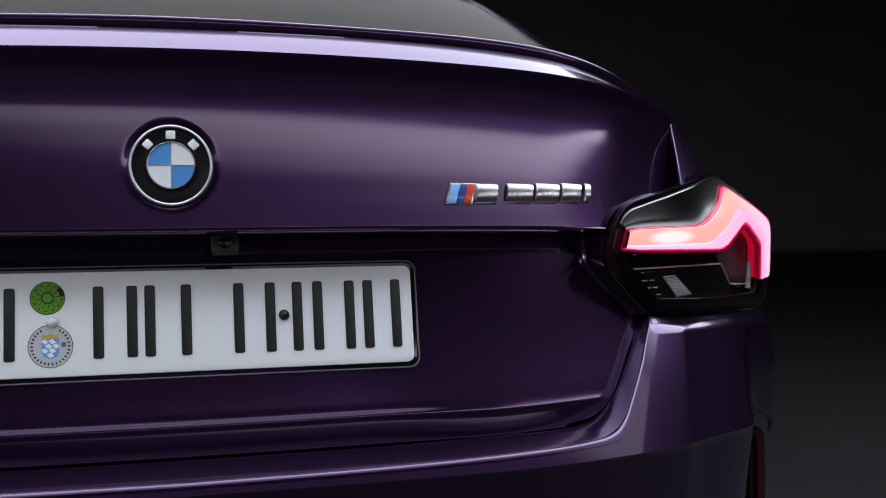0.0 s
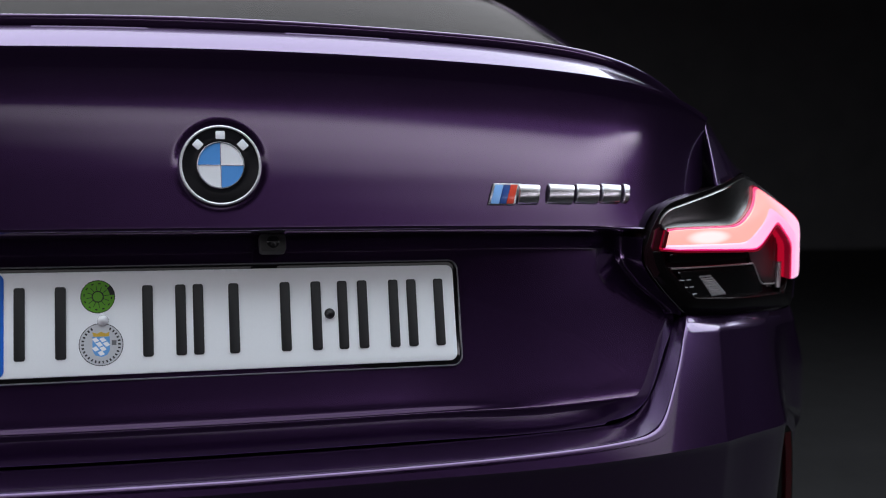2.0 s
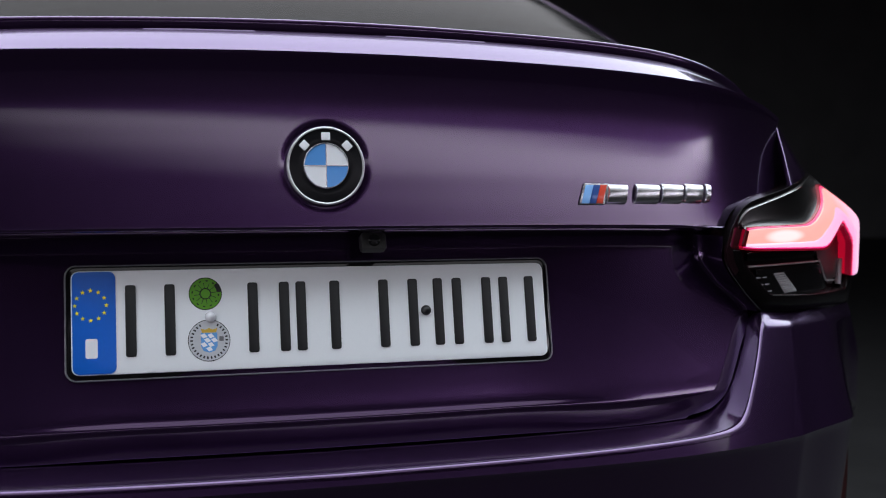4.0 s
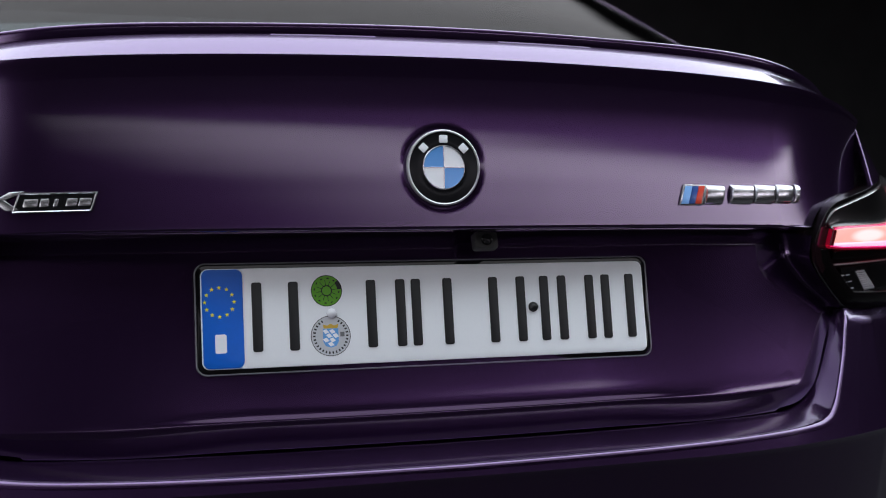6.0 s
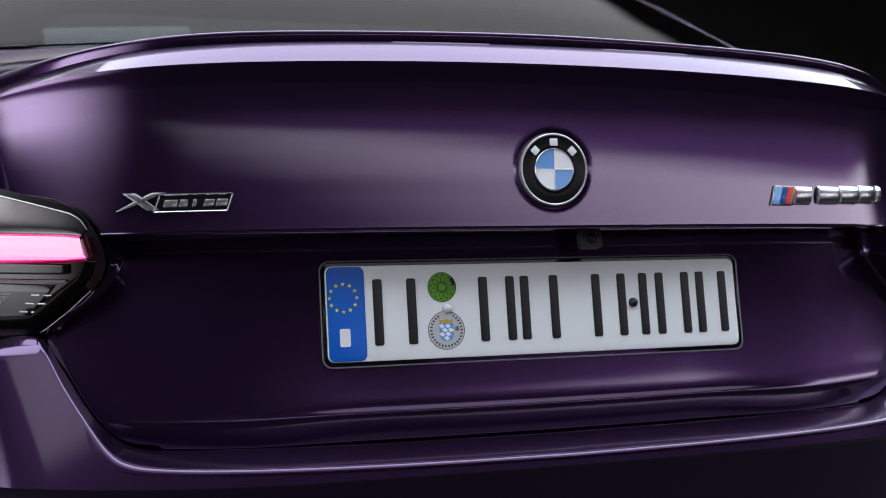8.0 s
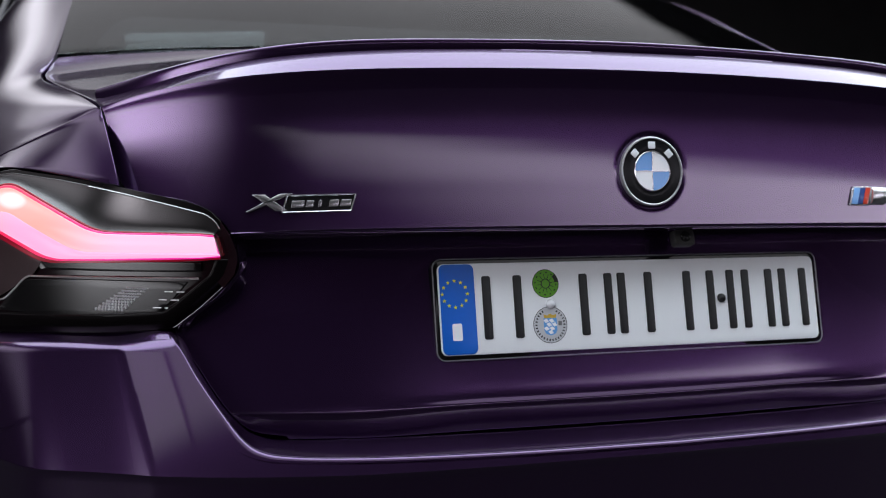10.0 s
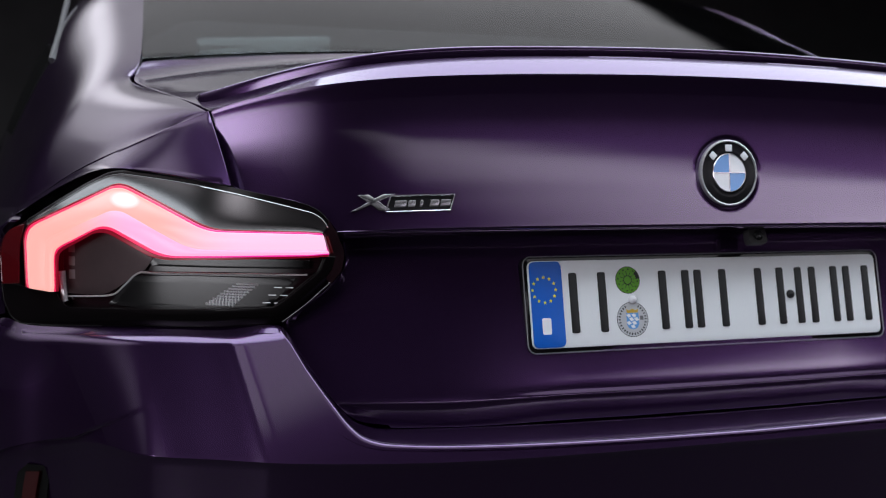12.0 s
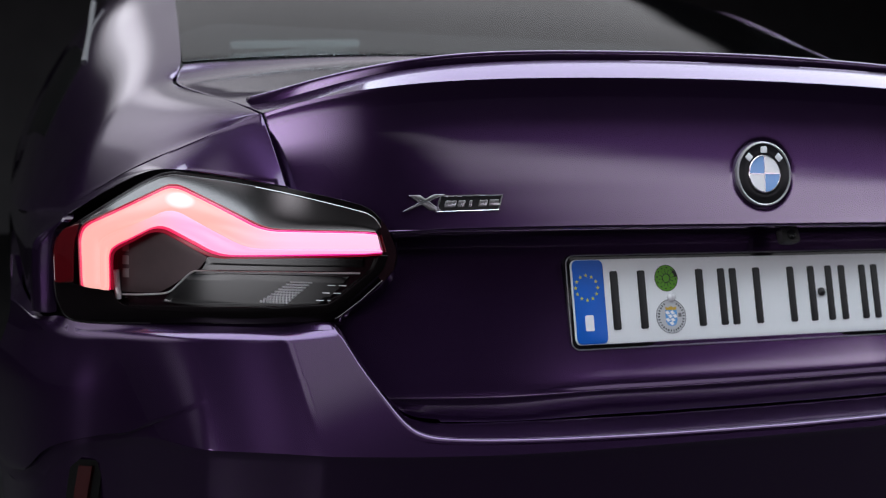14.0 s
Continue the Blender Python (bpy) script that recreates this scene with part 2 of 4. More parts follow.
def shell(rows, thick, inward=(0, 1, 0), r=0.0015):
    """A sheet of rows with rounded, turned-in edges and a back: a closed, thin solid."""
    d = Vector(inward)
    rows = [[Vector(p) for p in row] for row in rows]
    ring = lambda v: v[0] + [q[-1] for q in v[1:]] + v[-1][-2::-1] + [q[0] for q in v[-2:0:-1]]
    n, m = len(rows), len(rows[0])
    out = {}
    for i in range(n):
        for j in range(m):
            if i in (0, n - 1) or j in (0, m - 1):
                a = rows[1 if i == 0 else n - 2 if i == n - 1 else i][1 if j == 0 else m - 2 if j == m - 1 else j]
                t = rows[i][j] - a
                t -= d * t.dot(d) / d.length_squared
                out[i, j] = t.normalized() if t.length > 1e-7 else Vector()
    outs = ring([[out.get((i, j)) for j in range(m)] for i in range(n)])
    bm = bmesh.new()
    f = [[bm.verts.new(p) for p in row] for row in rows]
    g = [[bm.verts.new(p + d * thick) for p in row] for row in rows]
    for v, flip in ((f, False), (g, True)):
        for a, b in zip(v, v[1:]):
            for k in range(m - 1):
                q = (a[k], a[k + 1], b[k + 1], b[k])
                bm.faces.new(q[::-1] if flip else q)
    rings = [ring(f)]
    for a, b in ((0.38, 0.08), (0.71, 0.29), (0.92, 0.62), (1.0, 1.0)):
        rings.append([bm.verts.new(p + o * r * a + d * r * b) for p, o in zip(ring(rows), outs)])
    rings.append(ring(g))
    for a, b in zip(rings, rings[1:]):
        for k in range(len(a)):
            bm.faces.new((a[(k + 1) % len(a)], a[k], b[k], b[(k + 1) % len(a)]))
    return bm


def tube(pts, r, sides=8, bm=None):
    bm = bm or bmesh.new()
    pts = [Vector(p) for p in pts]
    rings = []
    for i, p in enumerate(pts):
        t = (pts[min(i + 1, len(pts) - 1)] - pts[max(i - 1, 0)]).normalized()
        u = t.orthogonal().normalized() if i == 0 else (u - t * u.dot(t)).normalized()
        w = t.cross(u)
        rings.append([bm.verts.new(p + (u * math.cos(a) + w * math.sin(a)) * r) for a in (2 * math.pi * k / sides for k in range(sides))])
    for a, b in zip(rings, rings[1:]):
        for k in range(sides):
            bm.faces.new((a[k], a[(k + 1) % sides], b[(k + 1) % sides], b[k]))
    bm.faces.new(rings[0][::-1])
    bm.faces.new(rings[-1])
    return bm


def prism(outline, depth, m=Matrix(), bevel=0.0, segs=2):
    """A polygon in x, y raised along z by depth, its front edges rounded, put at m."""
    bm = bmesh.new()
    bottom = bm.faces.new([bm.verts.new((x, y, 0)) for x, y in outline])
    top = bmesh.ops.extrude_face_region(bm, geom=[bottom])
    vs = [g for g in top["geom"] if isinstance(g, bmesh.types.BMVert)]
    bmesh.ops.translate(bm, verts=vs, vec=(0, 0, depth))
    bmesh.ops.recalc_face_normals(bm, faces=bm.faces)
    if bevel:
        es = [e for e in bm.edges if all(abs(v.co.z - depth) < 1e-6 for v in e.verts)]
        bmesh.ops.bevel(bm, geom=es, offset=bevel, segments=segs, profile=0.5, affect="EDGES")
    bm.transform(m)
    return bm


def disc(r, n=48):
    return [(r * math.cos(2 * math.pi * k / n), r * math.sin(2 * math.pi * k / n)) for k in range(n)]


def rounded(w, h, r, n=5, skew=0.0):
    out = []
    for cx, cy, a0 in ((w / 2 - r, h / 2 - r, 0), (-w / 2 + r, h / 2 - r, 90), (-w / 2 + r, -h / 2 + r, 180), (w / 2 - r, -h / 2 + r, 270)):
        for k in range(n + 1):
            a = radians(a0 + 90 * k / n)
            x, y = cx + r * math.cos(a), cy + r * math.sin(a)
            out.append((x + skew * y, y))
    return out


def lathe(profile, n=64, m=Matrix()):
    rows = [[m @ Vector((r * math.cos(2 * math.pi * k / n), r * math.sin(2 * math.pi * k / n), z)) for k in range(n)] for r, z in profile]
    return grid(rows, close=True)


def part(name, bm, mat, parent=None, label="", smooth=True, sharp=0.7, flip=False):
    if flip:
        bm.transform(Matrix.Diagonal((-1, 1, 1, 1)))
    bmesh.ops.recalc_face_normals(bm, faces=bm.faces)
    me = bpy.data.meshes.new(name)
    for f in bm.faces:
        f.smooth = smooth
    if smooth:
        for e in bm.edges:
            if len(e.link_faces) == 2 and e.calc_face_angle(0) > sharp:
                e.smooth = False
    bm.to_mesh(me)
    bm.free()
    me.materials.append(mat)
    ob = new(name, me)
    ob.parent = parent
    if label:
        tagged(ob, label)
    return ob


# ---- studio ----
def slab(name, x0, x1, y0, y1, z0, z1, mat, label):
    bm = bmesh.new()
    bmesh.ops.create_cube(bm, size=1.0)
    bm.transform(Matrix.Translation(((x0 + x1) / 2, (y0 + y1) / 2, (z0 + z1) / 2)) @ Matrix.Diagonal((x1 - x0, y1 - y0, z1 - z0, 1)))
    return tagged(part(name, bm, mat, smooth=False), label, name.split("_")[0], kind="structure")


slab("floor", -9, 15, -8, 12, -0.1, 0, FLOOR, "dark grey studio floor with a faint sheen")
slab("wall_north", -9, 15, 12, 12.2, 0, 5, WALL, "black draped studio wall in darkness")
slab("wall_south", -9, 15, -8.2, -8, 0, 5, WALL, "black draped studio wall in darkness")
slab("wall_east", 15, 15.2, -8, 12, 0, 5, WALL, "black draped studio wall in darkness")
slab("wall_west", -9.2, -9, -8, 12, 0, 5, WALL, "black draped studio wall in darkness")
slab("ceiling", -9, 15, -8, 12, 5, 5.1, CEILING, "dark cloth studio ceiling above the car")

# ---- the car's lines: x across, y ahead, z up; the tail is symmetrical about x = 0 ----
def softened(f, lo, hi, sigma, n=1200):
    """f with its bends rounded over sigma."""
    xs = np.linspace(lo, hi, n)
    h = xs[1] - xs[0]
    k = max(3, int(3 * sigma / h))
    w = np.exp(-0.5 * (np.arange(-k, k + 1) * h / sigma) ** 2)
    ys = np.convolve(np.pad([f(x) for x in xs], k, mode="reflect", reflect_type="odd"), w / w.sum(), "valid")
    return lambda x: float(np.interp(x, xs, ys))


plan_curve = pchip([0, .1, .2, .3, .4, .5, .6, .65, .7, .75, .8, .85, .88, .905, .95],
                   [0, .0008, .0034, .009, .021, .044, .081, .106, .142, .187, .232, .282, .33, .43, .65])
plan_soft = softened(lambda x: plan_curve(abs(x)), -.95, .95, 0.022)


def G(x):
    return plan_soft(x) - plan_soft(0)


def even(x, *c):
    q = (x / 0.6) ** 2
    return sum(k * q ** i for i, k in enumerate(c))


def sweep(x): return 0.0340 * (max(0.0, abs(x) - 0.40) / 0.225) ** 2     # extra sweep of the tail edge at its ends
def eased(x): return 0.083 * G(x) - 0.232 * sweep(x)


def z_lip(x): return -eased(x) + even(x, 1.1174, -0.0402, 0.1028, -0.2047, 0.0754, 0.0096)      # spoiler's top edge
def z_base(x): return -eased(x) + 0.0038 * (1 - sm((abs(x) - 0.28) / 0.27)) + even(x, 1.1024, -0.0128, -0.1138, 0.4192, -0.6296, 0.2807)      # spoiler's foot
def z_crease(x): return even(x, 1.0810, -0.0263, 0.0156, -0.0335)    # sharp tail edge
def z_shelf(x): return even(x, 0.8981, -0.0011, -0.0117)             # edge above the number plate
def z_foot(x): return even(x, 0.6660, 0.0026, 0.0150, -0.0120)       # lid's lower edge


def y_base(x): return 0.008 + 0.95 * G(x) + 2.1 * sweep(x)
def y_crease(x): return -0.022 + 0.95 * G(x) + sweep(x)


badge_y = pchip([0, .06, .15, .28, .36, .50, .66, .82, .93, 1.0],
                [-.022, -.0197, -.0178, -.0172, -.0177, -.0194, -.0222, -.0259, -.0288, -.0308])
shelf_roof = pchip([0, .010, .022, .0500, .0535], [-.0308, -.0298, -.020, .0254, .0270])
shelf_roof_side = pchip([0, .010, .022, .0500, .0535], [-.0308, -.0298, -.020, .0160, .0174])
recess_wall = pchip([.0535, .25, .43, .60, .714, .788, .842, .859, .873, .883, .892, 1.0],
                    [.0270, .0140, .0019, -.0093, -.0169, -.0218, -.0253, -.0267, -.0289, -.0303, -.0303, -.0262])
flank_wall = pchip([.0535, .25, .43, .65, .80, .880, .897, .914, 1.0], [.0174, .0030, -.0104, -.0261, -.0369, -.0428, -.0437, -.0435, -.0404])
recess_soft, flank_soft = softened(recess_wall, .0535, 1, 0.0065), softened(flank_wall, .0535, 1, 0.006)


def recess_y(w): return shelf_roof(w) if w < .0535 else recess_soft(w)
def flank_y(w): return shelf_roof_side(w) if w < .0535 else flank_soft(w)


badge_y = softened(badge_y, 0, 1, 0.025)
lid_edge = pchip([.66, .6695, .671, .677, .70, .74, .783, .828, .858, .878, .8985, .9076, .925, .9365, .943, 1.0262, 1.04],
                 [.436, .440, .462, .479, .502, .5275, .5515, .5055, .487, .489, .4995, .5075, .5376, .5960, .6045, .6240, .632])


def lid_sweep(x, v): return sweep(x) * (0.55 * (1 - 0.5 * v) + 0.45 * (1 - sm((v - 0.30) / 0.70)))


def lid_point(x, s):
    """s: 0 spoiler's foot, 1 tail crease, 2 shelf edge, 3 lower edge."""
    if s <= 1:
        return Vector((x, lerp(y_base(x), y_crease(x), s) - 0.0008 * math.sin(math.pi * s), lerp(z_base(x), z_crease(x), s)))
    if s <= 2:
        v = s - 1
        p = Vector((x, badge_y(v) + 0.95 * G(x) + lid_sweep(x, v), lerp(z_crease(x), z_shelf(x), v)))
        p.y += 0.0014 * (1 - sm((math.hypot(x, (p.z - 0.9625) * 1.02) - 0.0405) / 0.0085))   # shallow dish round the emblem
        return p
    w = s - 2
    r = 1 - sm((abs(x) - 0.19) / 0.19)
    return Vector((x, r * recess_y(w) + (1 - r) * flank_y(w) + 0.95 * G(x), lerp(z_shelf(x), z_foot(x), w) - 0.0040 * sm((w - 0.91) / 0.09)))


def lid_row(s, n=560):
    xe = 0.6
    for _ in range(25):
        xe = 0.5 * xe + 0.5 * lid_edge(lid_point(xe, s).z)
    return [lid_point(xe * math.sin(math.pi / 2 * (0.7 * u + 0.3 * u ** 3)), s) for u in np.linspace(-1, 1, n + 1)]


car = tagged(new("car"), "dark purple metallic coupe with lit red tail lamps", "car")

# trunk lid: rear skin
steps = list(np.linspace(0, .94, 7)) + [.985, 1.015] + list(np.linspace(1.04, 1.97, 84)) + [1.985, 1.994, 2.0, 2.004, 2.008] + list(np.linspace(2.012, 2.049, 12)) + [2.0535] + list(np.linspace(2.07, 2.17, 7)) \
    + list(np.linspace(2.19, 2.85, 34)) + list(np.linspace(2.86, 2.925, 34)) + list(np.linspace(2.94, 2.99, 6)) + [3.0]
rows = [lid_row(s) for s in steps]
trunk_lid = part("trunk_lid", shell(rows, 0.016), PAINT, car, "purple trunk lid with a sharp ducktail edge")

# trunk lid: deck between spoiler and rear window
deck_rows = []
for ye, xe, ze, yc, zc in spline([(.125, .6262, 1.0315, .03, 1.094), (.22, .647, 1.046, .15, 1.102), (.32, .668, 1.060, .30, 1.113),
                                  (.41, .686, 1.0750, .43, 1.126), (.45, .683, 1.0885, .50, 1.136), (.485, .670, 1.1075, .535, 1.144)], 40):
    deck_rows.append([Vector(((xe - 0.004) * u, lerp(yc, ye, abs(u) ** 2.4), lerp(zc, ze, abs(u) ** 2.4))) for u in np.linspace(-1, 1, 81)])
part("deck", shell(deck_rows, 0.012, (0, 0, -1)), PAINT, trunk_lid)

# lip spoiler
sp_rows = []
for u in np.linspace(-1, 1, 121):
    x = 0.629 * math.sin(math.pi / 2 * (0.6 * u + 0.4 * u ** 3)) if abs(u) < 1 else 0.629 * u
    f = 1 - sm((abs(x) - 0.56) / 0.069) * 0.08
    yb, zb, zt = y_base(x), z_base(x), z_base(x) + (z_lip(x) - z_base(x)) * f
    dep = 0.030 * f + 0.008
    sp_rows.append([Vector((x, yb + a * dep, lerp(zb, zt, b))) for a, b in
                    ((-0.065, -0.15), (-0.075, 0.02), (-0.083, 0.45), (-0.092, 0.84), (-0.065, 0.96), (0.02, 1.0), (0.12, 1.005), (0.4, 0.95), (0.8, 0.72), (1.25, 0.2), (1.3, -0.2))])
bm = grid(sp_rows, close=True)
bm.verts.ensure_lookup_table()
n = len(bm.verts)
bm.faces.new(bm.verts[0:11])
bm.faces.new(bm.verts[n - 11:n])
part("lip_spoiler", bm, PAINT, car, "purple lip spoiler along the trunk edge", sharp=1.3)

# dark shell behind the gaps
back = [[Vector((x, 0.075 + 1.05 * G(x) + 0.05 * sm((z - 0.9) / 0.1), z)) for x in np.linspace(-.74, .74, 61)] for z in np.linspace(0.55, .92, 10)]
part("inner_body", shell(back, 0.02), GAP_BLACK, car, "black inner body behind the panel gaps")

# ---- number plate ----
PT = Matrix.Translation((0, 0, 0.80)) @ pose(0, 0, 0, 77, 0, 0)   # x across, y up the plate, z towards the rear
plate = new("number_plate")
plate.parent = car
tagged(plate, "white number plate with a blue band in a black holder")
frame_bm = prism(rounded(0.531, 0.1200, 0.012), 0.009, PT @ Matrix.Translation((0, 0, -0.010)), 0.003)
part("holder", frame_bm, BLACK_GLOSS, plate, "black plastic plate holder")
rim = [PT @ Vector((x, y, 0.0005)) for x, y in rounded(0.5290, 0.1180, 0.011, 8)]
part("rim", tube(rim + rim[:1], 0.0009, 6), RIM_GREY, plate, "thin grey rim")
part("sheet", prism(rounded(0.5175, 0.1070, 0.008), 0.0035, PT @ Matrix.Translation((0, 0, -0.001)), 0.0012), PLATE_WHITE, plate, "white embossed sheet")
part("band", prism(rounded(0.0430, 0.1050, 0.007), 0.0008, PT @ Matrix.Translation((-0.2362, 0, 0.0024)), 0.0003), PLATE_BLUE, plate, "blue band")
for k in range(12):
    a = radians(30 * k)
    star = [((0.0026 if j % 2 == 0 else 0.0011) * math.sin(math.pi * j / 5), (0.0026 if j % 2 == 0 else 0.0011) * math.cos(math.pi * j / 5)) for j in range(10)]
    part("star", prism(star, 0.0003, PT @ Matrix.Translation((-0.2395 + 0.0155 * math.sin(a), 0.0178 + 0.0155 * math.cos(a), 0.0032))), STAR_YELLOW, plate, smooth=False)
part("band_mark", prism(rounded(0.012, 0.020, 0.002), 0.0003, PT @ Matrix.Translation((-0.2390, -0.0265, 0.0032))), EMBLEM_WHITE, plate, "white bar", smooth=False)
for cx, w in ((-0.1802, 0.0505), (-0.0574, 0.0445), (-0.0041, 0.0480), (0.0690, 0.0), (0.1170, 0.0400), (0.1712, 0.0460), (0.2248, 0.0420)):
    for x in ((cx - w / 2 + 0.0055, cx + w / 2 - 0.0055) if w else (cx,)):
        part("bar", prism(rounded(0.0108, 0.0745, 0.0025), 0.0014, PT @ Matrix.Translation((x, 0.0008, 0.0024)), 0.0007), PLATE_BLACK, plate, "black embossed bar")
seal = PT @ Matrix.Translation((-0.1237, 0.0272, 0.0024))
part("green_sticker", prism(disc(0.0170), 0.0004, seal), STICKER_GREEN, plate, "round green inspection sticker", smooth=False)
for k in range(12):
    a = radians(30 * k + 8)
    part("sticker_mark", prism(rounded(0.0060, 0.0006, 0.0002, 2), 0.0003, seal @ pose(0.0086 * math.cos(a), 0.0086 * math.sin(a), 0.0004, 0, 0, 30 * k + 8)), PLATE_BLACK, plate, smooth=False)
    a += radians(15)
    part("sticker_bar", prism(rounded(0.0024, 0.0013, 0.0002, 2), 0.0003, seal @ pose(0.0136 * math.cos(a), 0.0136 * math.sin(a), 0.0004, 0, 0, 30 * k + 113)), PLATE_BLACK, plate, smooth=False)
part("sticker_edge", tube([seal @ Vector((0.0168 * math.cos(a), 0.0168 * math.sin(a), 0.0004)) for a in np.linspace(0, 2 * math.pi, 49)], 0.0004, 5), PLATE_BLACK, plate)
part("sticker_ring", tube([seal @ Vector((0.0055 * math.cos(a), 0.0055 * math.sin(a), 0.0004)) for a in np.linspace(0, 2 * math.pi, 33)], 0.0006, 5), PLATE_BLACK, plate)
part("sticker_patch", prism([(0.012 * math.cos(a), 0.012 * math.sin(a)) for a in np.linspace(0.1, 0.75, 6)] + [(0.0165 * math.cos(a), 0.0165 * math.sin(a)) for a in np.linspace(0.75, 0.1, 6)], 0.0003, seal @ Matrix.Translation((0, 0, 0.0004))), PLATE_BLACK, plate, smooth=False)
seal2 = PT @ Matrix.Translation((-0.1210, -0.0222, 0.0024))
part("seal", prism(disc(0.0220), 0.0004, seal2), STICKER_GREY, plate, "round grey official seal", smooth=False)
part("seal_edge", tube([seal2 @ Vector((0.0216 * math.cos(a), 0.0216 * math.sin(a), 0.0004)) for a in np.linspace(0, 2 * math.pi, 57)], 0.00035, 5), PLATE_BLACK, plate)
for k in range(30):
    if k in (6, 7, 8, 9):
        continue
    a = radians(12 * k)
    part("seal_mark", prism(rounded(0.0026, 0.0016, 0.0002, 2), 0.0003, seal2 @ pose(0.0182 * math.cos(a), 0.0182 * math.sin(a), 0.0004, 0, 0, 12 * k)), PLATE_BLACK, plate, smooth=False)
part("seal_code", prism(rounded(0.0046, 0.0050, 0.0004, 2), 0.0003, seal2 @ Matrix.Translation((0.0128, 0.0015, 0.0004))), RIM_GREY, plate, smooth=False)
shield = [(-0.0085, 0.008), (0.0085, 0.008), (0.0085, -0.006), (0.006, -0.0108), (0, -0.0128), (-0.006, -0.0108), (-0.0085, -0.006)]
part("seal_shield", prism(shield, 0.0003, seal2 @ Matrix.Translation((0, 0, 0.0005))), SEAL_BLUE, plate, smooth=False)
for k in range(4):
    for j in range(2 if k < 3 else 1):
        part("seal_lozenge", prism([(-0.0036, 0.0010), (0.0006, 0.0026), (0.0036, -0.0010), (-0.0006, -0.0026)], 0.0002,
                                   seal2 @ Matrix.Translation((-0.0036 + 0.0072 * j + 0.0018 * (k % 2) - (0.0018 if k % 2 == 0 else 0) + (0.0018 if k == 3 else 0), 0.0048 - 0.0046 * k, 0.0008))), PLATE_WHITE, plate, smooth=False)
part("seal_crown", prism([(-0.0075, 0), (0.0075, 0), (0.0085, 0.0045), (0.004, 0.003), (0, 0.005), (-0.004, 0.003), (-0.0085, 0.0045)], 0.0003, seal2 @ Matrix.Translation((0, 0.0082, 0.0008))), SEAL_GOLD, plate, smooth=False)
knob = [(0.0001, 0.0062), (0.003, 0.0056), (0.0052, 0.0035), (0.0058, 0.0012), (0.0058, 0.0)]
part("screw_cap", lathe(knob, 20, PT @ Matrix.Translation((-0.1190, 0.0025, 0.0020))), EMBLEM_WHITE, plate, "white screw cap")
part("screw_cap", lathe(knob, 20, PT @ Matrix.Translation((0.1168, 0.0025, 0.0020))), PLATE_BLACK, plate, "black screw cap")

# ---- round emblem ----
emblem = new("emblem")
emblem.parent = car
tagged(emblem, "round emblem with a black ring and blue and white quarters")
EM = Matrix.Translation((0, -0.0236, 0.9625)) @ pose(0, 0, 0, 83, 0, 0)
part("bezel", lathe([(0.0001, -0.004), (0.0415, -0.004), (0.0419, 0.0006), (0.0414, 0.0020), (0.0402, 0.0025), (0.0390, 0.0020), (0.0392, 0.0002), (0.0001, 0.0)], 72, EM), BEZEL_METAL, emblem, "bright silver bezel")
part("ring", lathe([(0.0393, 0.0002), (0.0388, 0.0011), (0.0310, 0.0017), (0.0245, 0.0019), (0.0235, 0.0015), (0.0235, 0.0)], 72, EM), RING_BLACK, emblem, "black enamel ring")
part("inner_rim", tube([EM @ Vector((0.0236 * math.cos(a), 0.0236 * math.sin(a), 0.0024)) for a in np.linspace(0, 2 * math.pi, 65)], 0.0007, 6), CHROME, emblem)
for k in range(4):
    a0 = radians(90 * k)
    q = [(0, 0)] + [(0.0234 * math.cos(a0 + a), 0.0234 * math.sin(a0 + a)) for a in np.linspace(0, math.pi / 2, 14)]
    part("quarter", prism(q, 0.0022, EM), EMBLEM_WHITE if k % 2 == 0 else EMBLEM_BLUE, emblem, "white enamel quarter" if k % 2 == 0 else "blue enamel quarter", smooth=False)
for ang in (0, 90):
    part("divider", prism(rounded(0.0466, 0.0009, 0.0003, 2), 0.0008, EM @ pose(0, 0, 0.0018, 0, 0, ang)), CHROME, emblem, smooth=False)
for ang, w in ((137, 0.0085), (90, 0.0095), (43, 0.0095)):
    a = radians(ang)
    part("ring_mark", prism(rounded(w, 0.0085, 0.001, 2), 0.0008, EM @ pose(0.0312 * math.cos(a), 0.0312 * math.sin(a), 0.0018, 0, 0, ang - 90), 0.0003), EMBLEM_WHITE, emblem, "white bar")


# ---- badges on the lid ----
def badge_frame(x, v):
    """A frame on the badge panel: x along the panel, y up it, z out of it."""
    p, dx, dv = lid_point(x, 1 + v), lid_point(x + 0.01, 1 + v), lid_point(x, 1 + v - 0.02)
    ex = (dx - p).normalized()
    ez = ex.cross((dv - p).normalized()).normalized()
    ey = ez.cross(ex)
    m = Matrix((ex, ey, ez)).transposed().to_4x4()
    m.translation = p
    return m


def badge_at(x, z):
    v = 0.85
    for _ in range(30):
        v += (lid_point(x, 1 + v).z - z) * 3
    return badge_frame(x, v)


def pillow(w, h, depth, m, skew=0.0):
    """A raised bar with a rounded back, like a cast badge letter."""
    rows = []
    for v in np.linspace(-1, 1, 15):
        z = depth * max(0.0, 1 - abs(v) ** 2.4) ** 0.5 + 0.0004
        y = v * h / 2
        rows.append([m @ Vector((x * w / 2 + skew * y, y, max(0.0, z - e * depth))) for x, e in
                     ((-1, 1), (-.985, .35), (-.95, .08), (-.85, 0), (0, 0), (.85, 0), (.95, .08), (.985, .35), (1, 1))])
    return grid(rows)


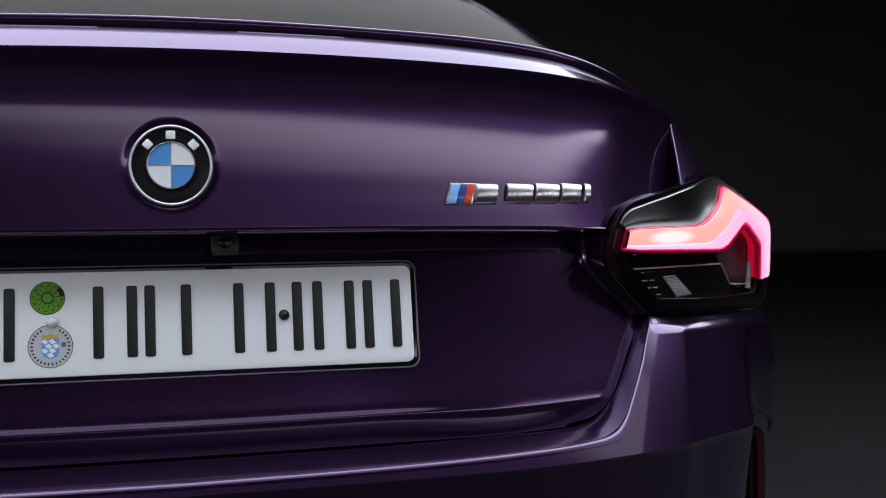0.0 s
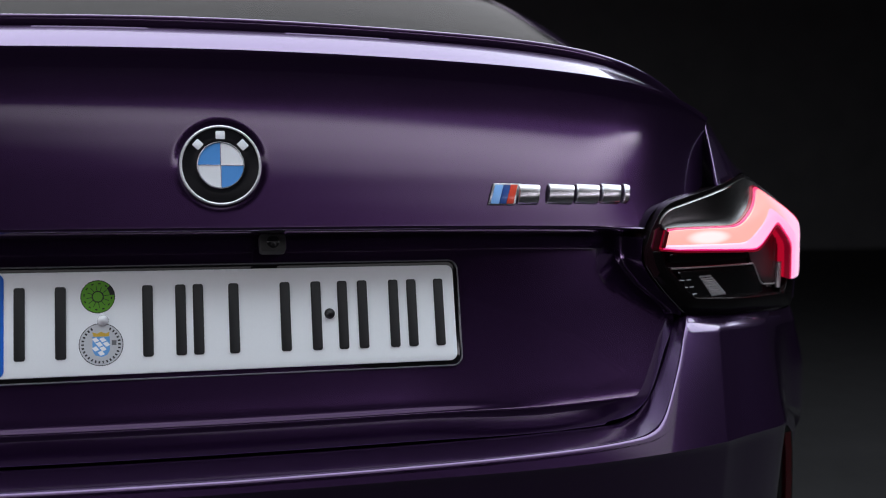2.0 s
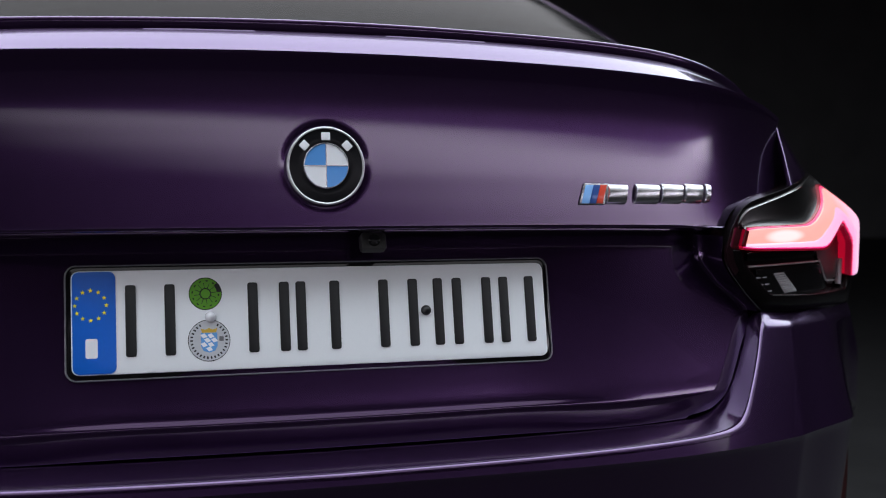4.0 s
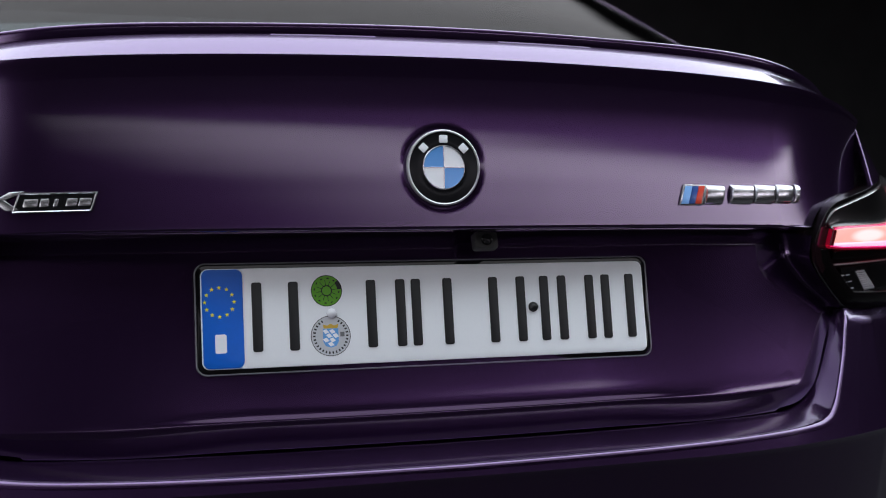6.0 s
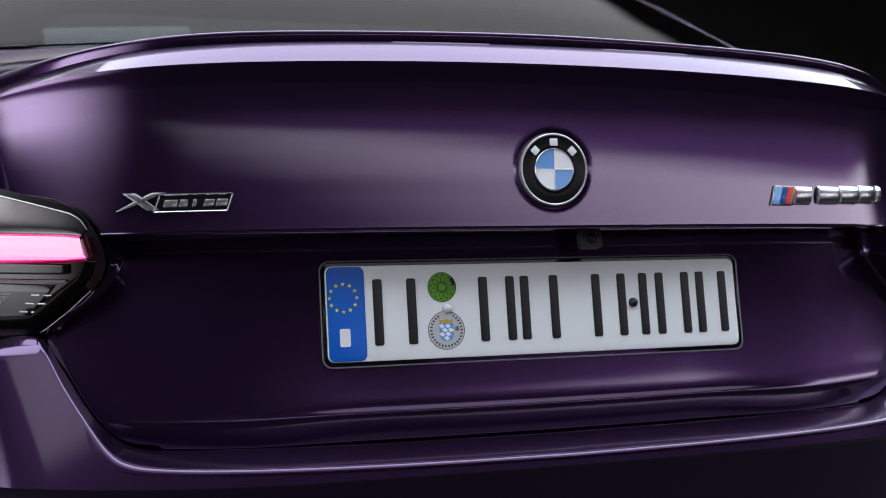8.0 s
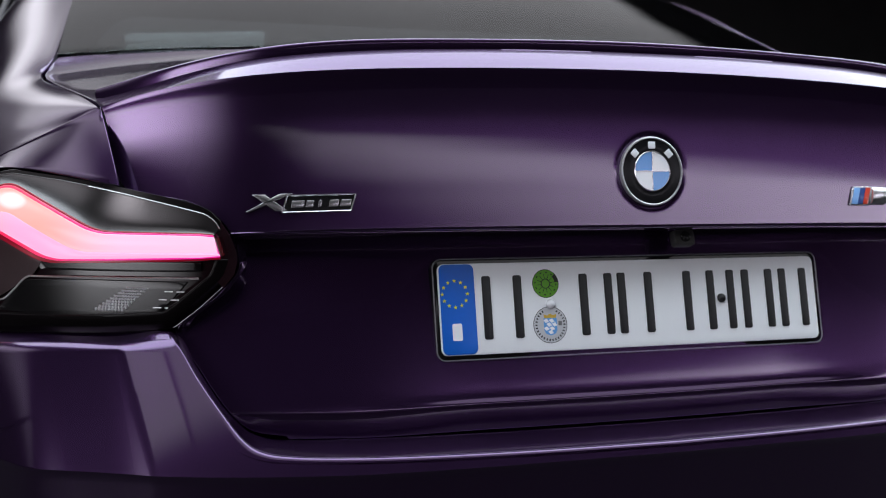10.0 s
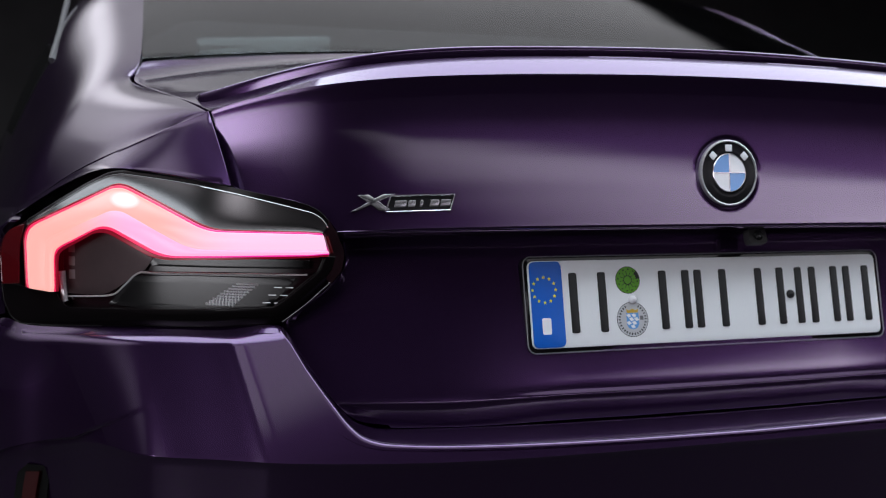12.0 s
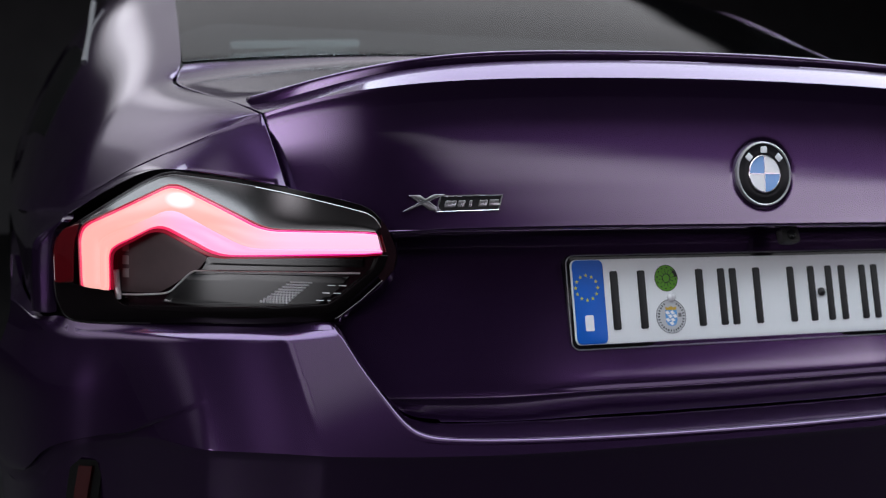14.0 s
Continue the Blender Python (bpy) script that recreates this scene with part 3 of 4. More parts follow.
model_badge = new("model_badge")
model_badge.parent = car
tagged(model_badge, "chrome model badge with blue and red stripes")
ZB = 0.9320
for x, w, mat, lab in ((0.3015, 0.0100, STRIPE_LIGHT_BLUE, "pale blue stripe"), (0.3110, 0.0085, STRIPE_DARK_BLUE, "dark blue stripe"), (0.3195, 0.0085, STRIPE_RED, "red stripe")):
    part("stripe", prism(rounded(w, 0.0215, 0.0006, 2, 0.30), 0.0032, badge_at(x, ZB), 0.0005), mat, model_badge, lab)
part("stripe_frame", prism(rounded(0.0330, 0.0245, 0.0012, 2, 0.30), 0.0024, badge_at(0.3105, ZB), 0.0006), CHROME, model_badge)
for x, w in ((0.3400, 0.0260), (0.3805, 0.0330), (0.4155, 0.0310), (0.4475, 0.0270), (0.4690, 0.0075)):
    part("badge_bar", pillow(w, 0.0235, 0.0060, badge_at(x, ZB), 0.14), CHROME, model_badge, "chrome bar")

drive_badge = new("drive_badge")
drive_badge.parent = car
tagged(drive_badge, "chrome framed badge with a dark inset")
ZD = 0.9245
mid = badge_at(-0.4020, ZD)
part("inset", prism(rounded(0.0740, 0.0175, 0.0008, 2, 0.35), 0.0016, mid), BLACK_GLOSS, drive_badge, "glossy black inset", smooth=False)
loop = [mid @ Vector((x, y, 0.0018)) for x, y in rounded(0.0755, 0.0185, 0.0010, 3, 0.35)]
part("frame", tube(loop + loop[:1], 0.0010, 6), CHROME, drive_badge, "chrome frame")
for k, w in enumerate((0.0140, 0.0085, 0.0040, 0.0105, 0.0120)):
    part("badge_bar", prism(rounded(w, 0.0080, 0.0012, 2, 0.25), 0.0012, mid @ Matrix.Translation((-0.0235 + 0.0132 * k - (0.002 if k == 2 else 0), -0.0005, 0.0014)), 0.0004), CHROME, drive_badge, "chrome bar")
cross = badge_at(-0.4520, ZD)
for pts in ([(-0.022, 0.0095), (-0.008, 0.0095), (0.017, -0.0095), (0.003, -0.0095)], [(-0.030, -0.0095), (-0.024, -0.0095), (0.024, 0.0095), (0.008, 0.0095)]):
    part("badge_stroke", prism(pts, 0.0035, cross, 0.0008), CHROME, drive_badge, "chrome slanted bar")

# reversing camera under the shelf
CM = Matrix.Translation((0.0545, -0.012, 0.8815)) @ pose(0, 0, 0, 68, 0, 0)
rear_camera = new("rear_camera")
rear_camera.parent = car
tagged(rear_camera, "small black reversing camera under the lid edge")
part("body", prism(rounded(0.028, 0.020, 0.004), 0.012, CM @ Matrix.Translation((0, 0, -0.010)), 0.002), CAMERA_GREY, rear_camera)
part("lens", lathe([(0.0065, 0.002), (0.0065, 0.0038), (0.0050, 0.0040), (0.0045, 0.0030), (0.0001, 0.0045)], 24, CM), BLACK_GLOSS, rear_camera, "round dark lens")


# ---- tail lamps ----
def y_lamp(x, z):
    return -0.048 + G(x) + 0.060 * sm((abs(x) - 0.58) / 0.16) * sm((z - 0.89) / 0.075)


TOP = [(.4926, .8724), (.5003, .8921), (.5098, .9064), (.5193, .9161), (.5317, .9224), (.5562, .9286), (.6082, .9399), (.6434, .9459), (.6709, .9501), (.7217, .9556),
       (.7369, .9523), (.7596, .9401), (.7929, .9190), (.8319, .8916), (.8522, .8795), (.8587, .8666), (.8615, .8483), (.8607, .8126)]
COVER = [(.5097, .8966), (.5160, .9063), (.5254, .9127), (.5561, .9207), (.6072, .9332), (.6434, .9405), (.6708, .9451), (.7216, .9510), (.7369, .9480), (.7595, .9363), (.7928, .9149), (.8296, .8900)]
# corners of the glowing guide: tip, knee, peak, shoulder, bend, foot
GUIDE_OUT = [(.5187, .8891), (.6398, .8901), (.7268, .9387), (.8247, .8874), (.8301, .8729), (.8284, .8142)]
GUIDE_MID = [(.5150, .8722), (.6558, .8705), (.7325, .9131), (.8068, .8742), (.8105, .8630), (.8108, .8127)]
GUIDE_IN = [(.5123, .8687), (.6840, .8613), (.7445, .8959), (.7969, .8650), (.8009, .8556), (.8008, .8120)]
ROUND = (.016, .014, .012, .009)
TRAY_RIM = [(.5118, .8632), (.5186, .8459), (.5554, .8136), (.5676, .8048), (.6875, .7976), (.7860, .7921), (.7940, .8006), (.7994, .8105)]
BOT = [(.4918, .8626), (.4948, .8474), (.5060, .8328), (.5307, .8087), (.5552, .7885), (.5644, .7850), (.6161, .7811), (.7052, .7766), (.7956, .7687), (.8270, .7668), (.8428, .7668), (.8511, .7726), (.8584, .7914), (.8607, .8126)]


def cornered(pts, rounds, m=8):
    """A line through pts, straight between them, with each inner corner rounded off."""
    P = [np.array(p, float) for p in pts]
    ends = [P[0]]
    out = []
    for k in range(1, len(P) - 1):
        a, b = P[k - 1] - P[k], P[k + 1] - P[k]
        la, lb = np.linalg.norm(a), np.linalg.norm(b)
        q0, q1 = P[k] + a * min(0.48, rounds[k - 1] / la), P[k] + b * min(0.48, rounds[k - 1] / lb)
        out += [lerp(ends[-1], q0, t) for t in np.linspace(0, 1, m, endpoint=False)]
        out += [q0 * (1 - t) ** 2 + P[k] * 2 * t * (1 - t) + q1 * t * t for t in np.linspace(0, 1, m, endpoint=False)]
        ends.append(q1)
    return np.array(out + [lerp(ends[-1], P[-1], t) for t in np.linspace(0, 1, m)])


def even_steps(P, n):
    d = np.concatenate([[0], np.cumsum(np.linalg.norm(np.diff(P, axis=0), axis=1))])
    u = np.linspace(0, d[-1], n)
    return np.stack([np.interp(u, d, P[:, 0]), np.interp(u, d, P[:, 1])], 1)


OUT, MID, INN = cornered(GUIDE_OUT, ROUND), cornered(GUIDE_MID, ROUND), cornered(GUIDE_IN, ROUND)
LID_SIDE = cornered(GUIDE_OUT[:4], ROUND)


def traced(pts, r=0.004):
    """A contour through corners, each a little rounded."""
    return cornered(pts, [r] * len(pts), 5)


def sunk(x):
    """How far the lamp's inner parts lie behind its surface."""
    return 0.005 + 0.015 * sm((abs(x) - 0.52) / 0.16)


def strip(A, B, n, off, across, sink=None):
    """A ruled sheet on the lamp's surface from contour A to contour B; off(v) and sink(x) set it in."""
    a = A if n == 0 else even_steps(A, n) if isinstance(A, np.ndarray) else spline(A, n)
    b = B if n == 0 else even_steps(B, n) if isinstance(B, np.ndarray) else spline(B, n)
    rows = []
    for v in across:
        r = []
        for p, q in zip(a, b):
            c = p + (q - p) * v
            r.append(Vector((c[0], y_lamp(c[0], c[1]) + off(v) + (sink(c[0]) if sink else 0.0), c[1])))
        rows.append(r)
    return rows


def tail_lamp(flip):
    lamp = new("tail_lamp")
    lamp.parent = car
    tagged(lamp, "smoked tail lamp with a glowing red angular light guide")
    F = dict(flip=flip)
    vs = np.linspace(0, 1, 11)
    top, bottom, cover, rim = traced(TOP), traced(BOT), traced(COVER), traced(TRAY_RIM)
    part("housing", shell(strip(top, bottom, 110, lambda v: 0.030, np.linspace(0.02, 0.98, 16)), 0.02), LAMP_BLACK, lamp, "black lamp housing", **F)
    seam = even_steps(top, 400)
    part("seal", shell(strip(seam[:int(400 * 0.80)], cover, 110, lambda v: 0.004, np.linspace(0.0, 1.06, 5)), 0.02), BEZEL_BLACK, lamp, "black seal round the cover", **F)
    part("upper_cover", shell(strip(cover, LID_SIDE, 150, lambda v: 0.001 - 0.002 * v - 0.006 * v ** 5, np.linspace(0.0, 0.97, 22)), 0.02), SMOKED_METAL, lamp, "dark chrome upper cover", **F)
    part("lower_lens", shell(strip(INN, rim, 150, lambda v: 0.004, np.linspace(0.0, 1.03, 9), sunk), 0.004), LAMP_BLACK, lamp, "smoked dark lower chamber", **F)
    part("bezel", shell(strip(rim, bottom, 170, lambda v: -0.002 + 0.014 * v * v, np.linspace(0.0, 0.99, 9)), 0.028), BEZEL_BLACK, lamp, "black lower bezel", **F)
    low = [Vector((x, y_lamp(x, z) + 0.0090, z)) for x, z in even_steps(traced(BOT[1:6]), 50)]
    part("lens_edge", tube(low[:46], 0.0007, 6), EDGE_METAL, lamp, "thin bright edge of the lens", **F)
    edge = OUT + (INN - OUT) * 1.09
    # The wall is no source itself; its glow imitates light from the guides.
    wall = [[Vector((x, y_lamp(x, z) - 0.008 + f * (sunk(x) + 0.013), z)) for x, z in edge] for f in np.linspace(0, 1, 5)]
    part("inner_wall", shell(wall, 0.002, (0.4, 0, 0.9)), WALL_GLOW, lamp, "inner wall with the guides' red light put in as glow", **F)
    part("rim_glow", shell(strip(OUT, INN, 0, lambda v: -0.0105, np.linspace(-0.045, 1.05, 5)), 0.016), RIM_LEFT if flip else RIM_RIGHT, lamp, "deep red edge of the light", **F)
    part("deep_glow", shell(strip(OUT, INN, 0, lambda v: -0.0085, np.linspace(-0.10, 1.16, 5)), 0.014), DEEP_GLOW, lamp, "dark red border with the guides' spill put in as glow", **F)
    part("light_guide", shell(strip(OUT, MID, 0, lambda v: -0.0125 - 0.002 * math.sin(math.pi * v), np.linspace(0.04, 0.965, 7)), 0.010), LIGHT_LEFT if flip else LIGHT_RIGHT, lamp, "glowing peach red light guide", **F)
    part("inner_guide", shell(strip(MID, INN, 0, lambda v: -0.0125 - 0.002 * math.sin(math.pi * v), np.linspace(0.03, 0.95, 5)), 0.010), INNER_LEFT if flip else INNER_RIGHT, lamp, "glowing pink inner light guide", **F)
    lip = strip(cover, LID_SIDE, 150, lambda v: 0.0005, (0.0,))[0][:62]
    part("cover_edge", tube(lip, 0.0006, 6), EDGE_METAL, lamp, "thin bright edge of the cover", **F)
    end = [Vector((x, y_lamp(x, z) - 0.0110, z)) for x, z in ((.5143, .8880), (.5088, .8691))]
    part("end_cap", tube(end, 0.0026, 8), RED_LENS, lamp, "dark red end cap", **F)
    red = strip([(.8505, .8799), (.8574, .8670), (.8602, .8483), (.8594, .8139)], [(.8336, .8888), (.8356, .8769), (.8388, .8610), (.8403, .8177)], 30, lambda v: -0.0005 - 0.006 * v, np.linspace(0.0, 1.0, 5))
    part("side_reflector", shell(red, 0.004), RED_LENS, lamp, "dark red side reflector", **F)
    rib = [Vector((x, y_lamp(x, z) - 0.0005 + sunk(x), z)) for x, z in spline([(.5310, .8425), (.6042, .8412), (.6903, .8383), (.7079, .8365), (.7215, .8221), (.7346, .8095), (.7586, .8054), (.7860, .8031)], 60)]
    part("rib", tube(rib, 0.0012, 6), PALE_RIB, lamp, "thin chrome rib", **F)
    fac = bmesh.new()
    for j in range(9):
        for k in range(9):
            v, w = j / 8, k / 8
            x, z = lerp(.6352, .6043, v) - lerp(.027, .021, v) * w, .8055 + .0245 * v
            g = 0.0027 - 0.0011 * v
            bmesh.ops.create_cube(fac, size=1.0, matrix=Matrix.Translation((x, y_lamp(x, z) - 0.0002 + sunk(x), z)) @ pose(0, 0, 0, 20, 0, -28) @ Matrix.Diagonal((g, .003, g, 1)))
    part("prism_field", fac, CLEAR_FACET, lamp, "small clear prisms", smooth=False, **F)
    def patch(name, pts, off, mat, label, thick=0.004):
        front = [Vector((x, y_lamp(x, z) + off + sunk(x), z)) for x, z in pts]
        bm = bmesh.new()
        a, b = [bm.verts.new(p) for p in front], [bm.verts.new(p + Vector((0, thick, 0))) for p in front]
        bm.faces.new(a)
        for k in range(len(a)):
            bm.faces.new((a[k], b[k], b[(k + 1) % len(a)], a[(k + 1) % len(a)]))
        part(name, bm, mat, lamp, label, smooth=False, **F)

    def panel(name, A, B, off, mat, label):
        part(name, shell(strip(A, B, 24, lambda v: off, np.linspace(0, 1, 6), sunk), 0.004, r=0.0006), mat, lamp, label, **F)

    patch("tip_cover", [(.4926, .8724), (.5003, .8921), (.5088, .9053), (.5094, .8974), (.5157, .8899), (.5098, .8701), (.5123, .8622), (.5186, .8459), (.5060, .8328), (.4948, .8474), (.4918, .8626)], -0.003, LAMP_BLACK, "black tip of the lamp", 0.03)
    panel("chamber", [(.7890, .8571), (.7652, .8769), (.7445, .8869), (.7167, .8700), (.6919, .8552)], [(.7870, .8075), (.7613, .8080), (.7414, .8110), (.7197, .8264), (.7003, .8413)], -0.0008, LENS_RED_LIT, "dark reflector chamber with red light tinted into its colour")
    panel("lower_tray", [(.7137, .8329), (.6523, .8364), (.5435, .8379)], [(.7395, .7977), (.6424, .7948), (.5751, .7988)], -0.0004, TRAY, "dark ribbed lower tray")
    panel("tray_step", [(.7018, .8572), (.6127, .8587), (.5286, .8597)], [(.6919, .8468), (.6127, .8483), (.5286, .8503)], -0.0004, TRAY, "dark upper step")
    for k in range(3):
        z = .868 - .016 * k
        patch("chamber_bar", [(.783, z), (.776, z), (.776, z - .011), (.783, z - .011)], -0.0014, PALE_BAR, "pale reflector bar")
    for k in range(3):
        for j in range(2):
            x, z = .578 - .012 * j - .006 * k, .809 + .009 * k
            patch("tray_mark", [(x, z), (x - .008, z), (x - .0085, z + .0010), (x - .0005, z + .0010)], -0.0012, CLEAR_FACET, "small clear prism bar")
    post = [Vector((x, y_lamp(x, z) - 0.004 + sunk(x), z)) for x, z in ((.7907, .8339), (.7896, .8166), (.7879, .7974))]
    part("clear_post", tube(post, 0.0042, 8), CLEAR_FACET, lamp, "clear vertical light post", **F)
    return lamp


tail_lamp(False)
tail_lamp(True)


def lid_return(flip):
    """The lid's edge curling out to meet the lamp."""
    rows = []
    for z in np.linspace(.7860, .8790, 40):
        xe = lid_edge(z)
        s = 2.4
        for _ in range(20):
            s += (lid_point(xe, s).z - z) / 0.232
        a, b = lid_point(xe - 0.013, s), lid_point(xe, s)
        c = Vector((xe + 0.0005, min(b.y, y_lamp(xe, z) + 0.010), z))
        a.y -= 0.0004
        rows.append([a.lerp(b, t).lerp(b.lerp(c, t), t) for t in np.linspace(0, 1, 9)])
    part("lid_return", shell(rows, 0.004), PAINT, trunk_lid, flip=flip)


lid_return(False)
lid_return(True)


# ---- bumper ----
def corner_fold(x, z):
    """The flat facet beside the lid ends in a soft fold; beyond it the corner turns away."""
    u = abs(x) - 0.611 + 0.215 * (0.760 - z)
    if not -0.03 < u < 0.13:
        return 0.0
    hinge = 0.0018 * math.log1p(math.exp(u / 0.0018)) if u < 0.04 else u
    return 0.25 * hinge * (1 - max(0.0, u) / 0.13) ** 2


def y_bump(x, z):
    w = sm((abs(x) - 0.70) / 0.12)
    return corner_fold(x, z) - 0.114 + G(x) + (1 - w) * 0.50 * max(0.0, z - 0.640) + 0.068 * w


# columns: inner edge (x, y, z), upper edge (x, z), lower crease (x, z)
COLS = [
    (0.00, -.041, .6605, 0.00, .6545, 0.00, .6430),
    (0.20, -.038, .6612, 0.20, .6558, 0.20, .6428),
    (0.36, -.028, .6630, 0.36, .6578, 0.36, .6420),
    (0.437, -.022, .6655, 0.4420, .6605, 0.445, .6420),
    (0.468, -.017, .6705, 0.4760, .6658, 0.490, .6420),
    (0.486, -.010, .6800, 0.4945, .6783, 0.520, .6420),
    (0.508, .000, .7045, 0.5120, .7020, 0.543, .6420),
    (0.5325, .016, .7435, 0.5345, .7362, 0.566, .6420),
    (0.5535, .027, .7785, 0.5535, .7700, 0.588, .6420),
    (0.568, .031, .7835, 0.5640, .7680, 0.604, .6420),
    (0.6110, .0555, .7807, 0.6179, .7645, 0.656, .6420),
    (0.672, .090, .7772, 0.6773, .7616, 0.712, .6400),
    (0.7325, .138, .7722, 0.7358, .7568, 0.765, .6360),
    (0.826, .225, .7640, 0.8271, .7472, 0.836, .5950),
    (0.853, .265, .7680, 0.8653, .7496, 0.868, .5450),
    (0.8790, .335, .7640, 0.8850, .7590, 0.890, .5300),
    (0.8990, .620, .7740, 0.9045, .7700, 0.908, .5300),
    (0.9080, 1.10, .7750, 0.9130, .7720, 0.915, .5300),
]
scoop_line = pchip([.60, .705, .740, .768, .797, .819, .829, .838, .87, .95], [.725, .6915, .669, .6477, .6247, .6095, .600, .585, .50, .30])


def scoop_depth(x):
    return 0.016 * min(1.0, max(0.0, (abs(x) - 0.69) / 0.13)) ** 2


def arch(x, z):
    """How far the corner swells out towards the wheel arch."""
    return 0.016 * sm((0.755 - z) / 0.08) * sm((abs(x) - 0.78) / 0.07)


def bump_column(c):
    I = Vector(c[0:3])
    B = Vector((c[3], y_bump(c[3], c[4]), c[4]))
    E = Vector((c[5], y_bump(c[5], c[6]), c[6]))

    def on_face(t):
        x, z = lerp(B.x, E.x, t), lerp(B.z, E.z, t)
        return Vector((x + arch(x, z), y_bump(x, z), z))

    E.x += arch(E.x, E.z)
    size = (E - B).length
    rad = 0.0032 + 0.0012 * sm((abs(B.x) - 0.43) / 0.06)
    down = (I - B).normalized()
    dn = down * rad
    k = min(0.3, rad / size)
    first = on_face(k)
    sag = I.lerp(B, 0.5) + Vector((0, 0, -0.0003 * sm((abs(B.x) - 0.55) / 0.02)))
    near = B + down * rad * 2.2
    col = [I + Vector((0, 0.02, -0.004)), I, I.lerp(sag, 0.5), sag, sag.lerp(near, 0.6), near, B + dn * 1.15, B + dn]
    for a in (0.25, 0.5, 0.75):
        q0, q1 = (B + dn).lerp(B, a), B.lerp(first, a)
        col.append(q0.lerp(q1, a))
    col += [first, on_face(k * 1.15), on_face(k * 2.2)]
    ts = 0.55
    for _ in range(30):
        p = on_face(ts)
        ts = min(0.93, max(0.30, ts + (p.z - scoop_line(p.x)) / (B.z - E.z) * 0.6))
    for f in np.linspace(0.06, 0.94, 16):
        col.append(on_face(lerp(k * 2.2, ts, f)))
    p = on_face(ts)
    col.append(on_face(ts - 0.012))
    for e, d in ((0.012, 0.5), (0.025, 1.0)):
        p = on_face(min(1.0, ts + e))
        col.append(p + Vector((0, d * scoop_depth(p.x), 0)))
    for f in np.linspace(0.1, 0.97, 9):
        p = on_face(lerp(ts + 0.025, 1.0, f))
        col.append(p + Vector((0, scoop_depth(p.x), 0)))
    E = E + Vector((0, scoop_depth(E.x), 0))
    col.append(E)
    for dz, dy in ((0.004, 0.0022), (0.012, 0.004), (0.05, 0.010), (0.10, 0.017), (0.20, 0.030), (0.34, 0.060)):
        p = E + Vector((0, dy, -min(dz, E.z - 0.2)))
        p.x *= 1 - dy * 0.35 * sm((abs(E.x) - .6) / .3)
        col.append(p)
    return col


right = [bump_column(c) for c in spline(COLS, 420)]
both = [[Vector((-p.x, p.y, p.z)) for p in c] for c in right[:0:-1]] + right
bumper = part("bumper", grid(both), PAINT, car, "purple rear bumper with a crisp upper edge", sharp=0.8)


def side_reflector(flip):
    # slim red reflector in a dark slot at the bumper's corner
    path = [(0.822, 0.226, 0.590), (0.829, 0.232, 0.54), (0.832, 0.236, 0.48), (0.832, 0.240, 0.42)]
    n = Vector((0.5, -0.86, 0)).normalized()
    t = Vector((0.86, 0.5, 0))
    rows = [[Vector(p) + t * a * (1 - 0.5 * (k == 0)) + n * b for a, b in ((-.026, -.010), (-.022, .006), (.022, .006), (.026, -.010))] for k, p in enumerate(spline(path, 14))]
    slot = part("bumper_slot", grid(rows, close=True), GAP_BLACK, car, "dark slot in the bumper corner", flip=flip)
    rows = [[Vector(p) + t * a + n * b for a, b in ((-.011, .004), (-.009, .011), (.009, .011), (.011, .004))] for p in spline([(0.8225, 0.2265, 0.583)] + path[1:], 12)]
    part("reflector", grid(rows, close=True), REFLECTOR_RED, slot, "slim dark red reflector", flip=flip)


side_reflector(False)
side_reflector(True)

# ---- quarter panels, pillars and flanks ----
CREASE = [(.6265, .1120, 1.0262), (.6626, .1478, 1.0089), (.7217, .2172, .9786), (.771, .2857, .951), (.816, .367, .916), (.842, .43, .897)]
UNDER = [(.6114, .9424), (.6720, .9534), (.7168, .9582), (.7503, .9541), (.7963, .9297), (.8435, .8973)]
HAUNCH = [
    [(.629, .113, 1.0272), (.629, .114, 1.0272), (.629, .114, 1.027), (.628, .113, 1.0268), (.6268, .1122, 1.0264)],
    [(.650, .220, 1.0465), (.668, .221, 1.041), (.688, .220, 1.028), (.707, .219, 1.006), (.7217, .2172, .9790)],
    [(.690, .415, 1.0750), (.722, .412, 1.0645), (.754, .404, 1.037), (.788, .388, .982), (.816, .367, .9164)],
    [(.672, .487, 1.1125), (.718, .490, 1.0985), (.768, .487, 1.053), (.818, .470, .985), (.848, .450, .892)],
    [(.646, .720, 1.2060), (.698, .720, 1.192), (.755, .720, 1.130), (.832, .710, 1.010), (.890, .700, .880)],
    [(.620, 1.00, 1.3110), (.690, 1.00, 1.300), (.765, 1.00, 1.230), (.860, 1.00, 1.04), (.905, 1.00, .875)],
    [(.570, 1.40, 1.3900), (.660, 1.40, 1.365), (.765, 1.40, 1.250), (.870, 1.40, 1.03), (.910, 1.40, .875)],
    [(.560, 1.80, 1.4000), (.650, 1.80, 1.370), (.760, 1.80, 1.250), (.875, 1.80, 1.03), (.912, 1.80, .875)],
]


def haunch_rows(n=70, m=26):
    cols = [spline(r, m) for r in HAUNCH]
    lines = [spline([c[j] for c in cols], n) for j in range(m)]
    H = np.array([[lines[j][i] for j in range(m)] for i in range(n)])
    for _ in range(60):          # even out the sheet, edges kept
        H[1:-1, 1:-1] = 0.5 * H[1:-1, 1:-1] + 0.125 * (H[2:, 1:-1] + H[:-2, 1:-1] + H[1:-1, 2:] + H[1:-1, :-2])
    return [[Vector(H[i][j]) for j in range(m)] for i in range(n)]


